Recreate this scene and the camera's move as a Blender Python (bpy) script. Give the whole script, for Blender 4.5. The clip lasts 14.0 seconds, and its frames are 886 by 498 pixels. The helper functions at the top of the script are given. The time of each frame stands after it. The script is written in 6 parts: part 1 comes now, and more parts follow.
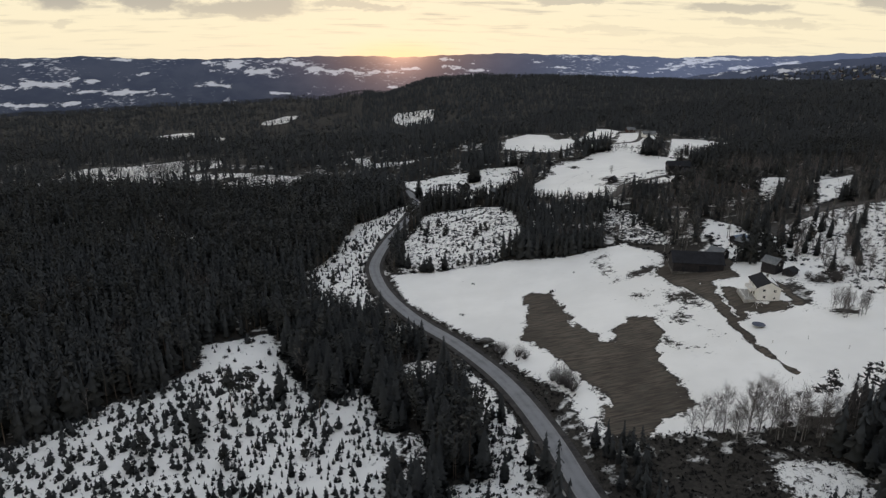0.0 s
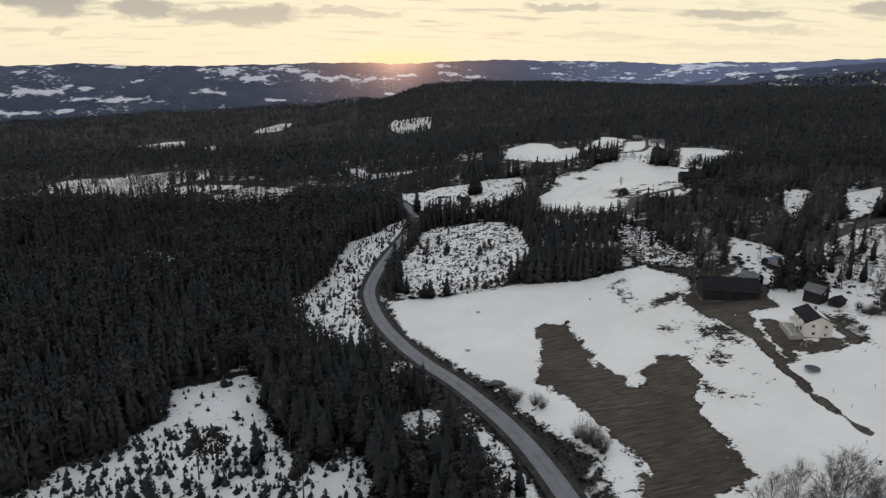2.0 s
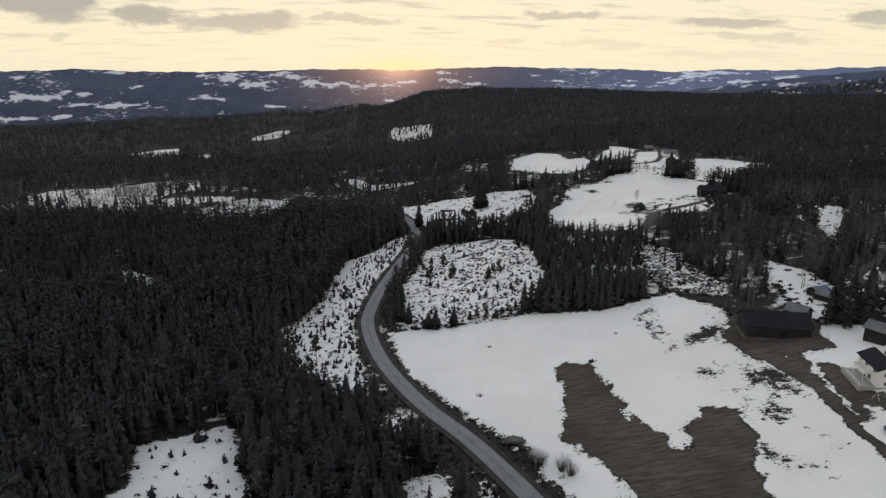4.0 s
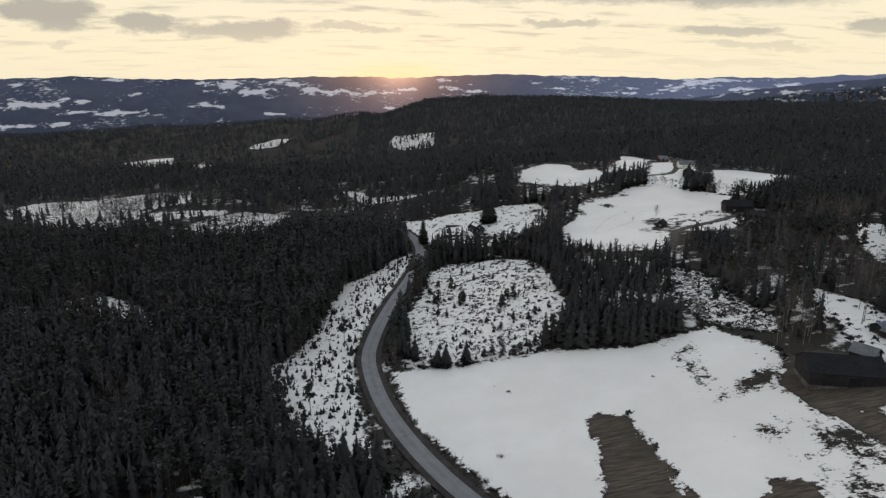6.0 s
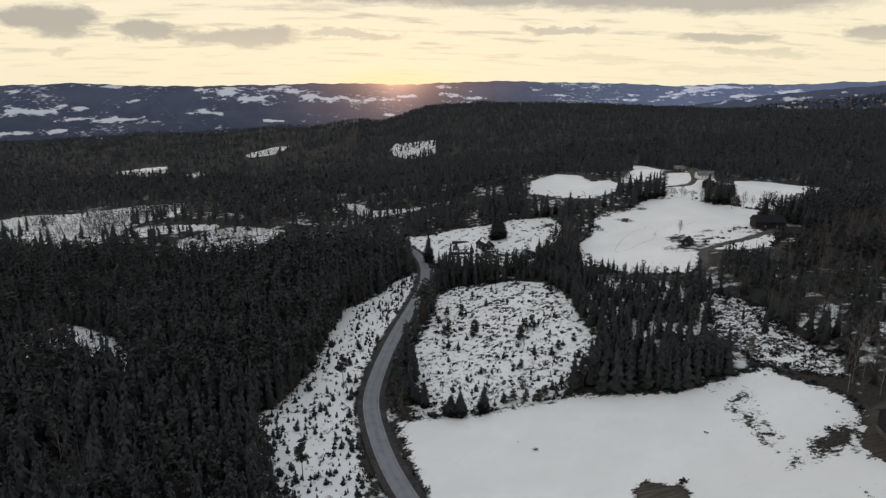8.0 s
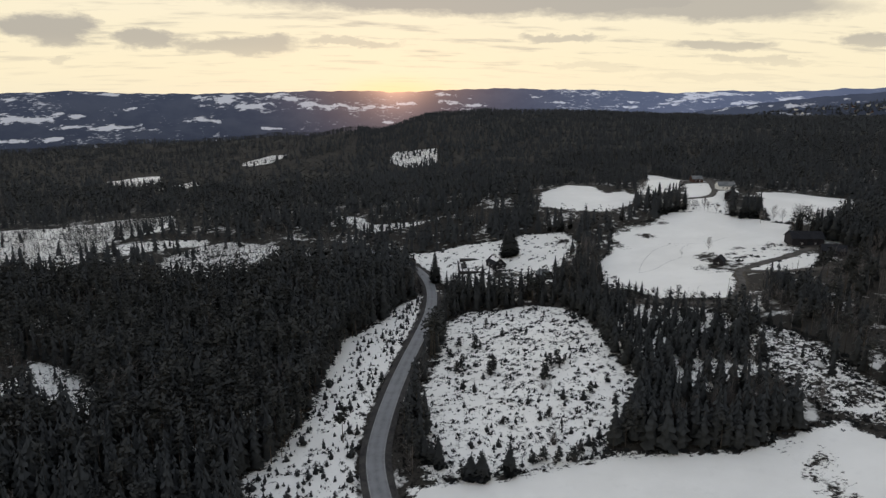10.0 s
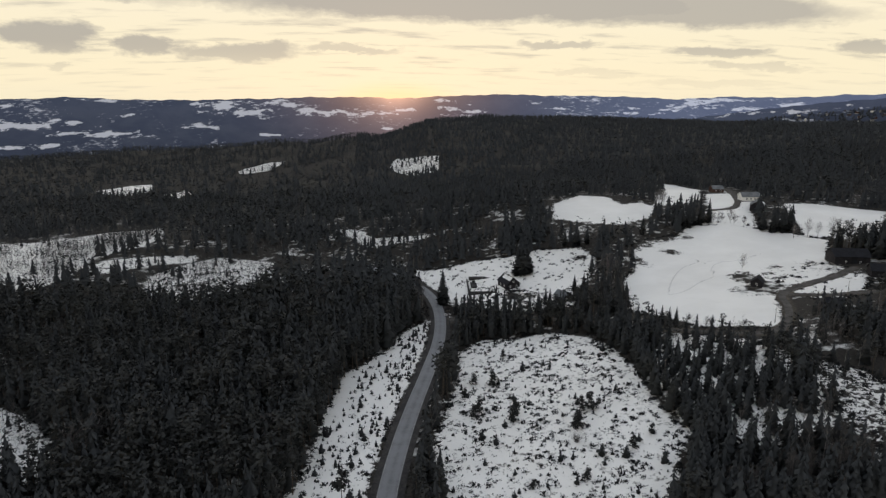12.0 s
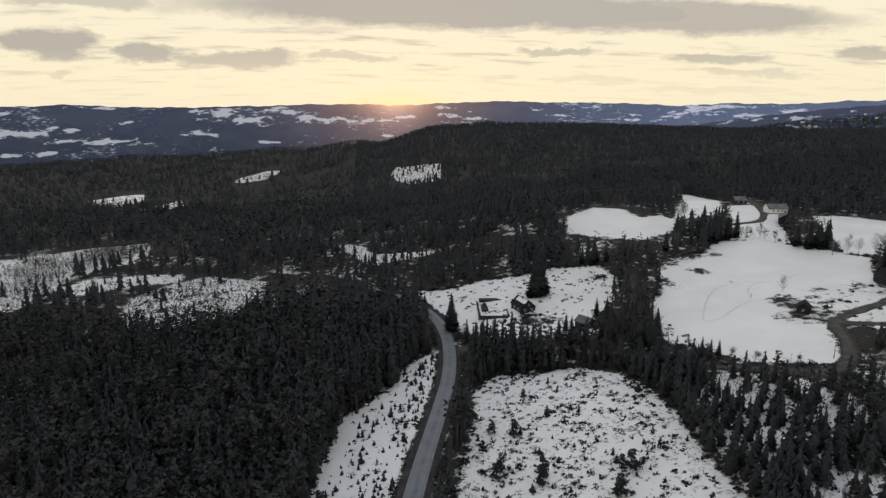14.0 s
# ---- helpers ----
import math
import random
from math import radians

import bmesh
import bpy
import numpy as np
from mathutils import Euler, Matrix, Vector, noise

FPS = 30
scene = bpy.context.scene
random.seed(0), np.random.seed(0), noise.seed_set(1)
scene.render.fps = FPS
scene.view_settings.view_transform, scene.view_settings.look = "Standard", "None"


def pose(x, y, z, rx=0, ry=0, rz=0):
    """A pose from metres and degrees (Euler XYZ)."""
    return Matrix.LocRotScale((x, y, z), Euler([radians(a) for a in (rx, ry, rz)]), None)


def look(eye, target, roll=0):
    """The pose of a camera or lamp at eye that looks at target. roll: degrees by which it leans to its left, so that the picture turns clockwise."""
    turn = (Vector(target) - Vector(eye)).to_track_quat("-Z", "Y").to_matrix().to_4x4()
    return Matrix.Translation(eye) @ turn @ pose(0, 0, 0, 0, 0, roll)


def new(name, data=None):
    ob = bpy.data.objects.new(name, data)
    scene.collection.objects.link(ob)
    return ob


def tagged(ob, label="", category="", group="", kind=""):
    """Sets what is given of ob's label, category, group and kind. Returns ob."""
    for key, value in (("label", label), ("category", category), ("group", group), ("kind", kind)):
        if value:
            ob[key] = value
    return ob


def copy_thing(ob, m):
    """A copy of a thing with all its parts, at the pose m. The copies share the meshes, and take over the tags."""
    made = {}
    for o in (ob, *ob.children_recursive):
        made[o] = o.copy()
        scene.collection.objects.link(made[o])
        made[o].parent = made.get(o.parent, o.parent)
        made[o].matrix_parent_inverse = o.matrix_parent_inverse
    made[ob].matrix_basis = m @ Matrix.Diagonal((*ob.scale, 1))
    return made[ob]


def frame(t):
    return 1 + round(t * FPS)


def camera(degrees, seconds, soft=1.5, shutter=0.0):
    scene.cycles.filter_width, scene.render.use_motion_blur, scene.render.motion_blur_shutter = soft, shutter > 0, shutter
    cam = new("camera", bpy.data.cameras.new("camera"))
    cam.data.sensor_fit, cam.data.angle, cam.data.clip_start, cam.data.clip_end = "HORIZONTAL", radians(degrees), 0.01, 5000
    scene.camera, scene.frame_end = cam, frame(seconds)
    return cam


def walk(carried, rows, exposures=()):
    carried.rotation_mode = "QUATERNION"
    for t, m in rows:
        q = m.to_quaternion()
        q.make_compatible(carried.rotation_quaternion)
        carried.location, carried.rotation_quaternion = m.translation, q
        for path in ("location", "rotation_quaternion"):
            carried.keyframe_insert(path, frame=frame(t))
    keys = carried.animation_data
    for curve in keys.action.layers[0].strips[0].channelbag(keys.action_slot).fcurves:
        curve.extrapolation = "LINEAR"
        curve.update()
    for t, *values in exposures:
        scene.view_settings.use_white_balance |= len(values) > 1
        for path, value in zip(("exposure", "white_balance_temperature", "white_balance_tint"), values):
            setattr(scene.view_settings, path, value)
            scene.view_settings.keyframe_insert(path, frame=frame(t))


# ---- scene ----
cam = camera(71.5, 14.0, soft=1.35)
PATH = [
    (0, (0.488, 0.432, 102.386), (0.706, 2.338, 101.821), 0.1),
    (0.5, (0.763, 7.842, 102.337), (0.984, 9.749, 101.778), 0.0),
    (1, (1.027, 15.296, 102.258), (1.25, 17.204, 101.702), 0.0),
    (1.5, (1.288, 22.879, 102.158), (1.514, 24.788, 101.606), 0.0),
    (2, (1.558, 30.663, 102.077), (1.787, 32.573, 101.531), 0.0),
    (2.5, (1.881, 38.254, 101.993), (2.114, 40.165, 101.452), 0.0),
    (3, (2.138, 45.77, 101.935), (2.371, 47.683, 101.399), 0.1),
    (5.5, (1.703, 84.411, 101.84), (1.935, 86.331, 101.33), 0.2),
    (6, (1.516, 92.223, 101.827), (1.749, 94.144, 101.323), 0.2),
    (6.5, (1.265, 100.083, 101.804), (1.497, 102.005, 101.304), 0.2),
    (7, (1.013, 108.057, 101.758), (1.246, 109.981, 101.263), 0.2),
    (7.5, (0.761, 116.175, 101.725), (0.995, 118.1, 101.237), 0.2),
    (8, (0.489, 124.252, 101.667), (0.725, 126.178, 101.183), 0.2),
    (10.5, (-1.233, 164.709, 100.902), (-0.991, 166.642, 100.446), 0.1),
    (11, (-1.564, 172.743, 100.793), (-1.321, 174.676, 100.342), 0.1),
    (11.5, (-1.915, 180.621, 100.665), (-1.672, 182.555, 100.217), 0.1),
    (12, (-2.198, 188.464, 100.576), (-1.953, 190.399, 100.133), 0.1),
    (12.5, (-2.385, 196.399, 100.54), (-2.139, 198.335, 100.104), 0.1),
    (13, (-2.49, 204.287, 100.525), (-2.244, 206.224, 100.094), -0.0),
    (13.5, (-2.497, 212.071, 100.53), (-2.251, 214.009, 100.104), -0.0),
    (14, (-2.477, 219.845, 100.524), (-2.231, 221.785, 100.102), -0.0),
]
walk(cam, [(t, look(eye, target, roll)) for t, eye, target, roll in PATH])

# ---- light: a low sun behind the far hills, under a bright broken veil of cloud ----
SUN_TURN, SUN_HEIGHT = 2.8, 1.3
world = bpy.data.worlds.new("world")
scene.world = world
world.use_nodes = True


def node(tree, kind, *inputs, **settings):
    """A node with its settings; inputs by position: a value, or a socket to link."""
    n = tree.nodes.new(kind)
    for key, value in settings.items():
        setattr(n, key, value)
    for slot, value in zip(n.inputs, inputs):
        if value is None:
            continue
        if isinstance(value, bpy.types.NodeSocket):
            tree.links.new(value, slot)
        else:
            slot.default_value = value
    return n


def calc(tree, op, a, b=0.0, c=0.0, clamp=False):
    return node(tree, "ShaderNodeMath", a, b, c, operation=op, use_clamp=clamp).outputs[0]


def blend(tree, factor, a, b, mode="MIX"):
    n = tree.nodes.new("ShaderNodeMix")
    n.data_type, n.blend_type = "RGBA", mode
    for slot, value in ((n.inputs[0], factor), (n.inputs[6], a), (n.inputs[7], b)):
        if isinstance(value, bpy.types.NodeSocket):
            tree.links.new(value, slot)
        else:
            slot.default_value = (*value[:3], 1) if isinstance(value, tuple) else value
    return n.outputs[2]


def ramp(tree, factor, *stops, smooth=True):
    n = tree.nodes.new("ShaderNodeValToRGB")
    n.color_ramp.interpolation = "EASE" if smooth else "LINEAR"
    while len(n.color_ramp.elements) < len(stops):
        n.color_ramp.elements.new(0.5)
    for e, (place, colour) in zip(n.color_ramp.elements, stops):
        e.position = place
        e.color = (*colour, 1) if isinstance(colour, tuple) else (colour, colour, colour, 1)
    tree.links.new(factor, n.inputs[0])
    return n.outputs[0]


def build_sky():
    t = world.node_tree
    t.nodes.clear()
    sky = node(t, "ShaderNodeTexSky", sky_type="NISHITA", sun_disc=False, sun_elevation=radians(SUN_HEIGHT),
               sun_rotation=radians(SUN_TURN), dust_density=0.4)
    way = node(t, "ShaderNodeTexCoord").outputs["Generated"]
    sep = node(t, "ShaderNodeSeparateXYZ", way)
    x, y, z = sep.outputs
    up = calc(t, "MAXIMUM", z, 0.0)
    # the veil: cream towards the sunset, cool grey overhead
    veil = ramp(t, up, (0.0, (0.88, 0.80, 0.59)), (0.05, (0.93, 0.825, 0.595)), (0.2, (0.93, 0.835, 0.64)), (0.45, (0.60, 0.620, 0.656)), (1.0, (0.48, 0.530, 0.615)))
    # fine streaks and broken sheets, as seen under a flat cloud base
    base = calc(t, "ADD", up, 0.10)
    flat = node(t, "ShaderNodeCombineXYZ", calc(t, "DIVIDE", x, base), calc(t, "DIVIDE", y, base), 0.0).outputs[0]
    sheet = node(t, "ShaderNodeMapping", flat, (3.1, 1.7, 0), (0, 0, 0.1), (1.1, 2.6, 1)).outputs[0]
    streak = node(t, "ShaderNodeTexNoise", sheet, None, 1.5, 7.0, 0.55).outputs[0]
    grey = ramp(t, streak, (0.50, 0.0), (0.72, 0.55))
    # single clouds over the sunset: across, up, half width, half height
    side, rise = calc(t, "DIVIDE", x, calc(t, "MAXIMUM", y, 0.05)), calc(t, "DIVIDE", z, calc(t, "MAXIMUM", y, 0.05))
    wob = node(t, "ShaderNodeTexNoise", node(t, "ShaderNodeMapping", way, (0, 0, 0), (0, 0, 0), (1, 1, 2.6)).outputs[0], None, 13.0, 8.0, 0.66)
    wsep = node(t, "ShaderNodeSeparateColor", wob.outputs["Color"])
    side = calc(t, "MULTIPLY_ADD", calc(t, "SUBTRACT", wsep.outputs[0], 0.5), 0.15, side)
    rise = calc(t, "MULTIPLY_ADD", calc(t, "SUBTRACT", wsep.outputs[1], 0.5), 0.045, rise)
    total = None
    for a, b, w, h, k in CLOUDS:
        da = calc(t, "POWER", calc(t, "ABSOLUTE", calc(t, "MULTIPLY", calc(t, "SUBTRACT", side, a), 1 / w)), 2.0)
        db = calc(t, "POWER", calc(t, "ABSOLUTE", calc(t, "MULTIPLY", calc(t, "SUBTRACT", rise, b), 1 / h)), 2.0)
        one = calc(t, "MULTIPLY", calc(t, "MULTIPLY", calc(t, "SUBTRACT", 1.3, calc(t, "ADD", da, db)), 1.3, clamp=True), k)
        total = one if total is None else calc(t, "MAXIMUM", total, one)
    total = calc(t, "MULTIPLY", total, calc(t, "GREATER_THAN", y, 0.06))
    grey = calc(t, "MAXIMUM", total, grey)
    low = ramp(t, up, (0.0, 0.15), (0.03, 0.3), (0.09, 1.0))
    colour = blend(t, calc(t, "MULTIPLY", grey, low, clamp=True), veil, (0.31, 0.298, 0.295))
    # the sun just behind the ridge burns through the veil
    near = calc(t, "ADD", calc(t, "POWER", calc(t, "MULTIPLY", calc(t, "SUBTRACT", calc(t, "DIVIDE", x, calc(t, "MAXIMUM", y, 0.05)), math.tan(radians(SUN_TURN))), 1 / 0.14), 2.0),
                calc(t, "POWER", calc(t, "MULTIPLY", calc(t, "SUBTRACT", up, 0.012), 1 / 0.038), 2.0))
    burn = calc(t, "MULTIPLY", calc(t, "POWER", calc(t, "SUBTRACT", 1.0, near, clamp=True), 2.0), calc(t, "GREATER_THAN", y, 0.06))
    colour = blend(t, calc(t, "MULTIPLY", burn, 0.7), colour, (1.22, 0.80, 0.40))
    # the clear sunset sky glows through the veil
    back = node(t, "ShaderNodeBackground", colour, SKY_POWER)
    clear = node(t, "ShaderNodeBackground", sky.outputs[0], 0.05)
    both = node(t, "ShaderNodeMixShader", 0.85, clear.outputs[0], back.outputs[0])
    node(t, "ShaderNodeOutputWorld", both.outputs[0])


SKY_POWER = 1.21
CLOUDS = [
    (-0.45, 0.105, 0.069, 0.023, 0.75),
    (-0.314, 0.091, 0.055, 0.017, 0.7),
    (-0.186, 0.086, 0.092, 0.013, 0.6),
    (-0.017, 0.09, 0.073, 0.007, 0.4),
    (0.324, 0.103, 0.073, 0.006, 0.5),
    (0.587, 0.093, 0.101, 0.009, 0.6),
    (0.65, 0.071, 0.11, 0.006, 0.45),
    (0.853, 0.108, 0.064, 0.013, 0.65),
    (-0.44, 0.062, 0.018, 0.005, 0.5),
    (0.185, 0.162, 0.459, 0.03, 0.75),
    (0.512, 0.158, 0.321, 0.028, 0.7),
    (-0.394, 0.165, 0.11, 0.014, 0.5),
    (0.374, 0.059, 0.083, 0.005, 0.3),
    (0.572, 0.043, 0.138, 0.006, 0.4),
]
build_sky()
sun_lamp = bpy.data.lights.new("sun", "SUN")
sun_lamp.energy, sun_lamp.angle, sun_lamp.color = 0.9, radians(4), (1.0, 0.62, 0.32)
sun = new("sun", sun_lamp)
sun.matrix_world = look((0, 0, 0), (-math.sin(radians(SUN_TURN)), -math.cos(radians(SUN_TURN)), -math.tan(radians(SUN_HEIGHT))))


# ---- materials ----
def material(name):
    m = bpy.data.materials.new(name)
    m.use_nodes = True
    t = m.node_tree
    return m, t, t.nodes["Principled BSDF"]


def set_in(t, bsdf, name, value):
    if isinstance(value, bpy.types.NodeSocket):
        t.links.new(value, bsdf.inputs[name])
    else:
        bsdf.inputs[name].default_value = value


def grain(t, scale, detail=5.0, rough=0.6, stretch=None, turn=0.0):
    at = node(t, "ShaderNodeNewGeometry").outputs["Position"]
    if stretch:
        at = node(t, "ShaderNodeMapping", at, (0, 0, 0), (0, 0, turn), stretch).outputs[0]
    return node(t, "ShaderNodeTexNoise", at, None, scale, detail, rough).outputs[0]


def relief(t, bsdf, height, strength, depth):
    b = node(t, "ShaderNodeBump", strength, depth)
    t.links.new(height, b.inputs["Height"])
    t.links.new(b.outputs[0], bsdf.inputs["Normal"])


def plain(name, dark, light, rough=0.8, scale=1.5, metal=0.0, stretch=None, bump=0.02):
    """A surface that wanders between two colours at two scales, with fine relief."""
    m, t, b = material(name)
    big, fine = grain(t, scale * 0.2, 3.0), grain(t, scale, 6.0, 0.65, stretch)
    both = calc(t, "MULTIPLY_ADD", big, 0.5, calc(t, "MULTIPLY", fine, 0.5))
    set_in(t, b, "Base Color", ramp(t, both, (0.36, dark), (0.64, light)))
    set_in(t, b, "Roughness", rough)
    set_in(t, b, "Metallic", metal)
    relief(t, b, fine, 0.4, bump)
    b.inputs["Specular IOR Level"].default_value = 0.5 if rough < 0.7 else 0.2
    return m


def tree_paint(name, dark, light, rough=0.85):
    """Foliage or bark that differs from tree to tree (tone) and within the crown."""
    m, t, b = material(name)
    tone = node(t, "ShaderNodeAttribute", attribute_name="tone").outputs["Fac"]
    one = node(t, "ShaderNodeObjectInfo").outputs["Random"]
    mix = calc(t, "MULTIPLY_ADD", grain(t, 0.9, 3.0), 0.35, calc(t, "MULTIPLY_ADD", one, 0.3, calc(t, "MULTIPLY", tone, 0.55)))
    set_in(t, b, "Base Color", ramp(t, mix, (0.25, dark), (0.85, light)))
    set_in(t, b, "Roughness", rough)
    b.inputs["Specular IOR Level"].default_value = 0.2
    return m


def ground_paint():
    m, t, b = material("ground")
    attr = lambda n: node(t, "ShaderNodeAttribute", attribute_name=n).outputs["Fac"]
    snow, soil, litter = attr("snow"), attr("soil"), attr("litter")
    fine, mid, big = grain(t, 1.1, 6.0, 0.7), grain(t, 0.22, 5.0, 0.6), grain(t, 0.035, 4.0)
    streaks = grain(t, 1.0, 6.0, 0.68, (0.42, 1.0, 1), 0.25)
    # ragged thaw edge: distance inside the snow, worn by streaks
    edge = calc(t, "MULTIPLY_ADD", calc(t, "SUBTRACT", streaks, 0.5), 7.0, snow)
    edge = calc(t, "MULTIPLY_ADD", calc(t, "SUBTRACT", fine, 0.5), 6.5, edge)
    edge = calc(t, "MULTIPLY_ADD", calc(t, "SUBTRACT", mid, 0.5), 9.0, edge)
    cover = calc(t, "MULTIPLY", calc(t, "ADD", edge, 0.4), 1.2, clamp=True)
    # heather, stumps and stones that poke through in the clearings
    tufts = calc(t, "MULTIPLY_ADD", mid, 0.55, calc(t, "MULTIPLY", grain(t, 0.75, 4.0, 0.6), 0.6))
    poke = calc(t, "MULTIPLY", calc(t, "SUBTRACT", calc(t, "MULTIPLY_ADD", litter, 0.16, tufts), 0.715), 16.0, clamp=True)
    poke = calc(t, "MULTIPLY", poke, calc(t, "GREATER_THAN", litter, 0.05))
    cover = calc(t, "MULTIPLY", cover, calc(t, "SUBTRACT", 1.0, poke))
    # left-over snow between the forest trees
    rest = calc(t, "MULTIPLY", calc(t, "SUBTRACT", calc(t, "MULTIPLY_ADD", big, 0.5, calc(t, "MULTIPLY", mid, 0.5)), 0.54), 14.0, clamp=True)
    rest = calc(t, "MULTIPLY", calc(t, "MULTIPLY", rest, calc(t, "LESS_THAN", soil, -1.0)), attr("remnant"))
    cover = calc(t, "MAXIMUM", cover, calc(t, "MULTIPLY", rest, 0.8))
    floor_c = blend(t, ramp(t, fine, (0.35, 0.0), (0.65, 1.0)), (0.019, 0.0175, 0.0155), (0.046, 0.041, 0.035))
    rows_ = grain(t, 0.9, 5.0, 0.6, (0.12, 1.6, 1), 0.35)
    soil_c = blend(t, ramp(t, rows_, (0.36, 0.0), (0.64, 1.0)), (0.046, 0.038, 0.031), (0.122, 0.102, 0.082))
    soil_c = blend(t, ramp(t, mid, (0.4, 0.0), (0.7, 0.5)), soil_c, (0.085, 0.080, 0.066))
    soil_c = blend(t, ramp(t, big, (0.42, 0.55), (0.60, 0.0)), soil_c, (0.045, 0.038, 0.032))
    under = blend(t, calc(t, "ADD", calc(t, "MULTIPLY", calc(t, "SUBTRACT", fine, 0.5), 1.5), calc(t, "MULTIPLY_ADD", soil, 0.6, 0.5), clamp=True), floor_c, soil_c)
    snow_c = blend(t, ramp(t, big, (0.35, 0.0), (0.7, 1.0)), (0.80, 0.79, 0.76), (0.88, 0.87, 0.84))
    snow_c = blend(t, ramp(t, mid, (0.56, 0.0), (0.75, 0.16)), snow_c, (0.62, 0.62, 0.60))
    set_in(t, b, "Base Color", blend(t, cover, under, snow_c))
    set_in(t, b, "Roughness", calc(t, "MULTIPLY_ADD", cover, -0.4, 0.9))
    set_in(t, b, "Specular IOR Level", calc(t, "MULTIPLY_ADD", cover, 0.5, 0.2))
    height = calc(t, "MULTIPLY_ADD", cover, 0.5, calc(t, "MULTIPLY_ADD", mid, 0.5, calc(t, "MULTIPLY", fine, 0.3)))
    relief(t, b, height, 0.6, 0.35)
    return m


def road_paint():
    m, t, b = material("asphalt")
    fine, wear = grain(t, 3.0, 6.0, 0.7), grain(t, 0.25, 4.0, 0.6)
    u = node(t, "ShaderNodeAttribute", attribute_name="across").outputs["Fac"]
    tracks = calc(t, "ABSOLUTE", calc(t, "SUBTRACT", calc(t, "ABSOLUTE", u), 0.48))
    worn = calc(t, "MULTIPLY_ADD", calc(t, "SUBTRACT", 0.3, tracks), 0.5, wear)
    c = ramp(t, calc(t, "MULTIPLY_ADD", fine, 0.4, calc(t, "MULTIPLY", worn, 0.6)), (0.25, (0.105, 0.109, 0.118)), (0.62, (0.195, 0.201, 0.214)))
    set_in(t, b, "Base Color", c)
    set_in(t, b, "Roughness", 0.65)
    b.inputs["Specular IOR Level"].default_value = 0.4
    relief(t, b, fine, 0.3, 0.02)
    return m


GROUND = ground_paint()
ASPHALT = road_paint()
LINE_PAINT = plain("line paint", (0.16, 0.16, 0.16), (0.34, 0.34, 0.33), 0.6, 2.0)
VERGE = plain("dark wet verge", (0.026, 0.025, 0.026), (0.062, 0.058, 0.055), 0.95, 1.2)
GRAVEL = plain("gravel", (0.05, 0.047, 0.044), (0.115, 0.107, 0.098), 0.95, 1.2)
NEEDLES = tree_paint("spruce needles", (0.0298, 0.0328, 0.0352), (0.0378, 0.0412, 0.0438))
PINE_NEEDLES = tree_paint("pine needles", (0.0330, 0.0352, 0.0362), (0.0440, 0.0462, 0.0460))
BARK = tree_paint("bark", (0.05, 0.042, 0.036), (0.12, 0.095, 0.075))
TWIGS = tree_paint("bare twigs", (0.066, 0.060, 0.060), (0.128, 0.116, 0.112))
BIRCH_BARK = tree_paint("birch bark", (0.085, 0.081, 0.080), (0.27, 0.26, 0.25))
BRUSH = tree_paint("heather and brush", (0.019, 0.0195, 0.021), (0.044, 0.042, 0.041))
WHITE_WALL = plain("white boards", (0.70, 0.69, 0.66), (0.82, 0.81, 0.79), 0.6, 2.0, stretch=(6, 6, 0.4))
DARK_WALL = plain("weathered dark boards", (0.015, 0.0145, 0.0175), (0.034, 0.031, 0.034), 0.85, 2.0, stretch=(6, 6, 0.4))
RED_WALL = plain("faded red-brown boards", (0.06, 0.035, 0.03), (0.10, 0.058, 0.048), 0.85, 2.0, stretch=(6, 6, 0.4))
GREY_WALL = plain("grey boards", (0.20, 0.20, 0.20), (0.34, 0.33, 0.32), 0.8, 2.0, stretch=(6, 6, 0.4))
DARK_ROOF = plain("dark roof tiles", (0.012, 0.0125, 0.016), (0.022, 0.023, 0.028), 0.95, 1.5)
GREY_ROOF = plain("grey metal roof", (0.10, 0.108, 0.118), (0.18, 0.19, 0.20), 0.75, 1.5)
BLUE_ROOF = plain("blue metal roof", (0.07, 0.11, 0.18), (0.12, 0.17, 0.25), 0.45, 1.5)
SNOW = plain("old snow", (0.76, 0.76, 0.76), (0.87, 0.87, 0.87), 0.7, 0.8, bump=0.1)
DARK_STONE = plain("dark mossy stone", (0.022, 0.021, 0.022), (0.06, 0.057, 0.055), 0.9, 1.4)
STONE = plain("grey stone", (0.06, 0.058, 0.056), (0.15, 0.145, 0.14), 0.9, 1.4)
CONCRETE = plain("concrete", (0.26, 0.255, 0.245), (0.38, 0.37, 0.36), 0.85, 1.5)
WOOD = plain("weathered wood", (0.13, 0.11, 0.09), (0.26, 0.225, 0.19), 0.8, 2.0)
DECK = plain("pale deck boards", (0.30, 0.295, 0.28), (0.44, 0.43, 0.41), 0.7, 2.0)
METAL = plain("galvanised metal", (0.35, 0.36, 0.37), (0.5, 0.5, 0.5), 0.45, 2.0, metal=0.8)
MAT_BLUE = plain("dark blue mat", (0.025, 0.035, 0.065), (0.05, 0.065, 0.11), 0.6, 2.0)


def glass_paint():
    m, t, b = material("window glass")
    set_in(t, b, "Base Color", (0.03, 0.035, 0.045, 1))
    set_in(t, b, "Roughness", 0.08)
    return m


GLASS = glass_paint()

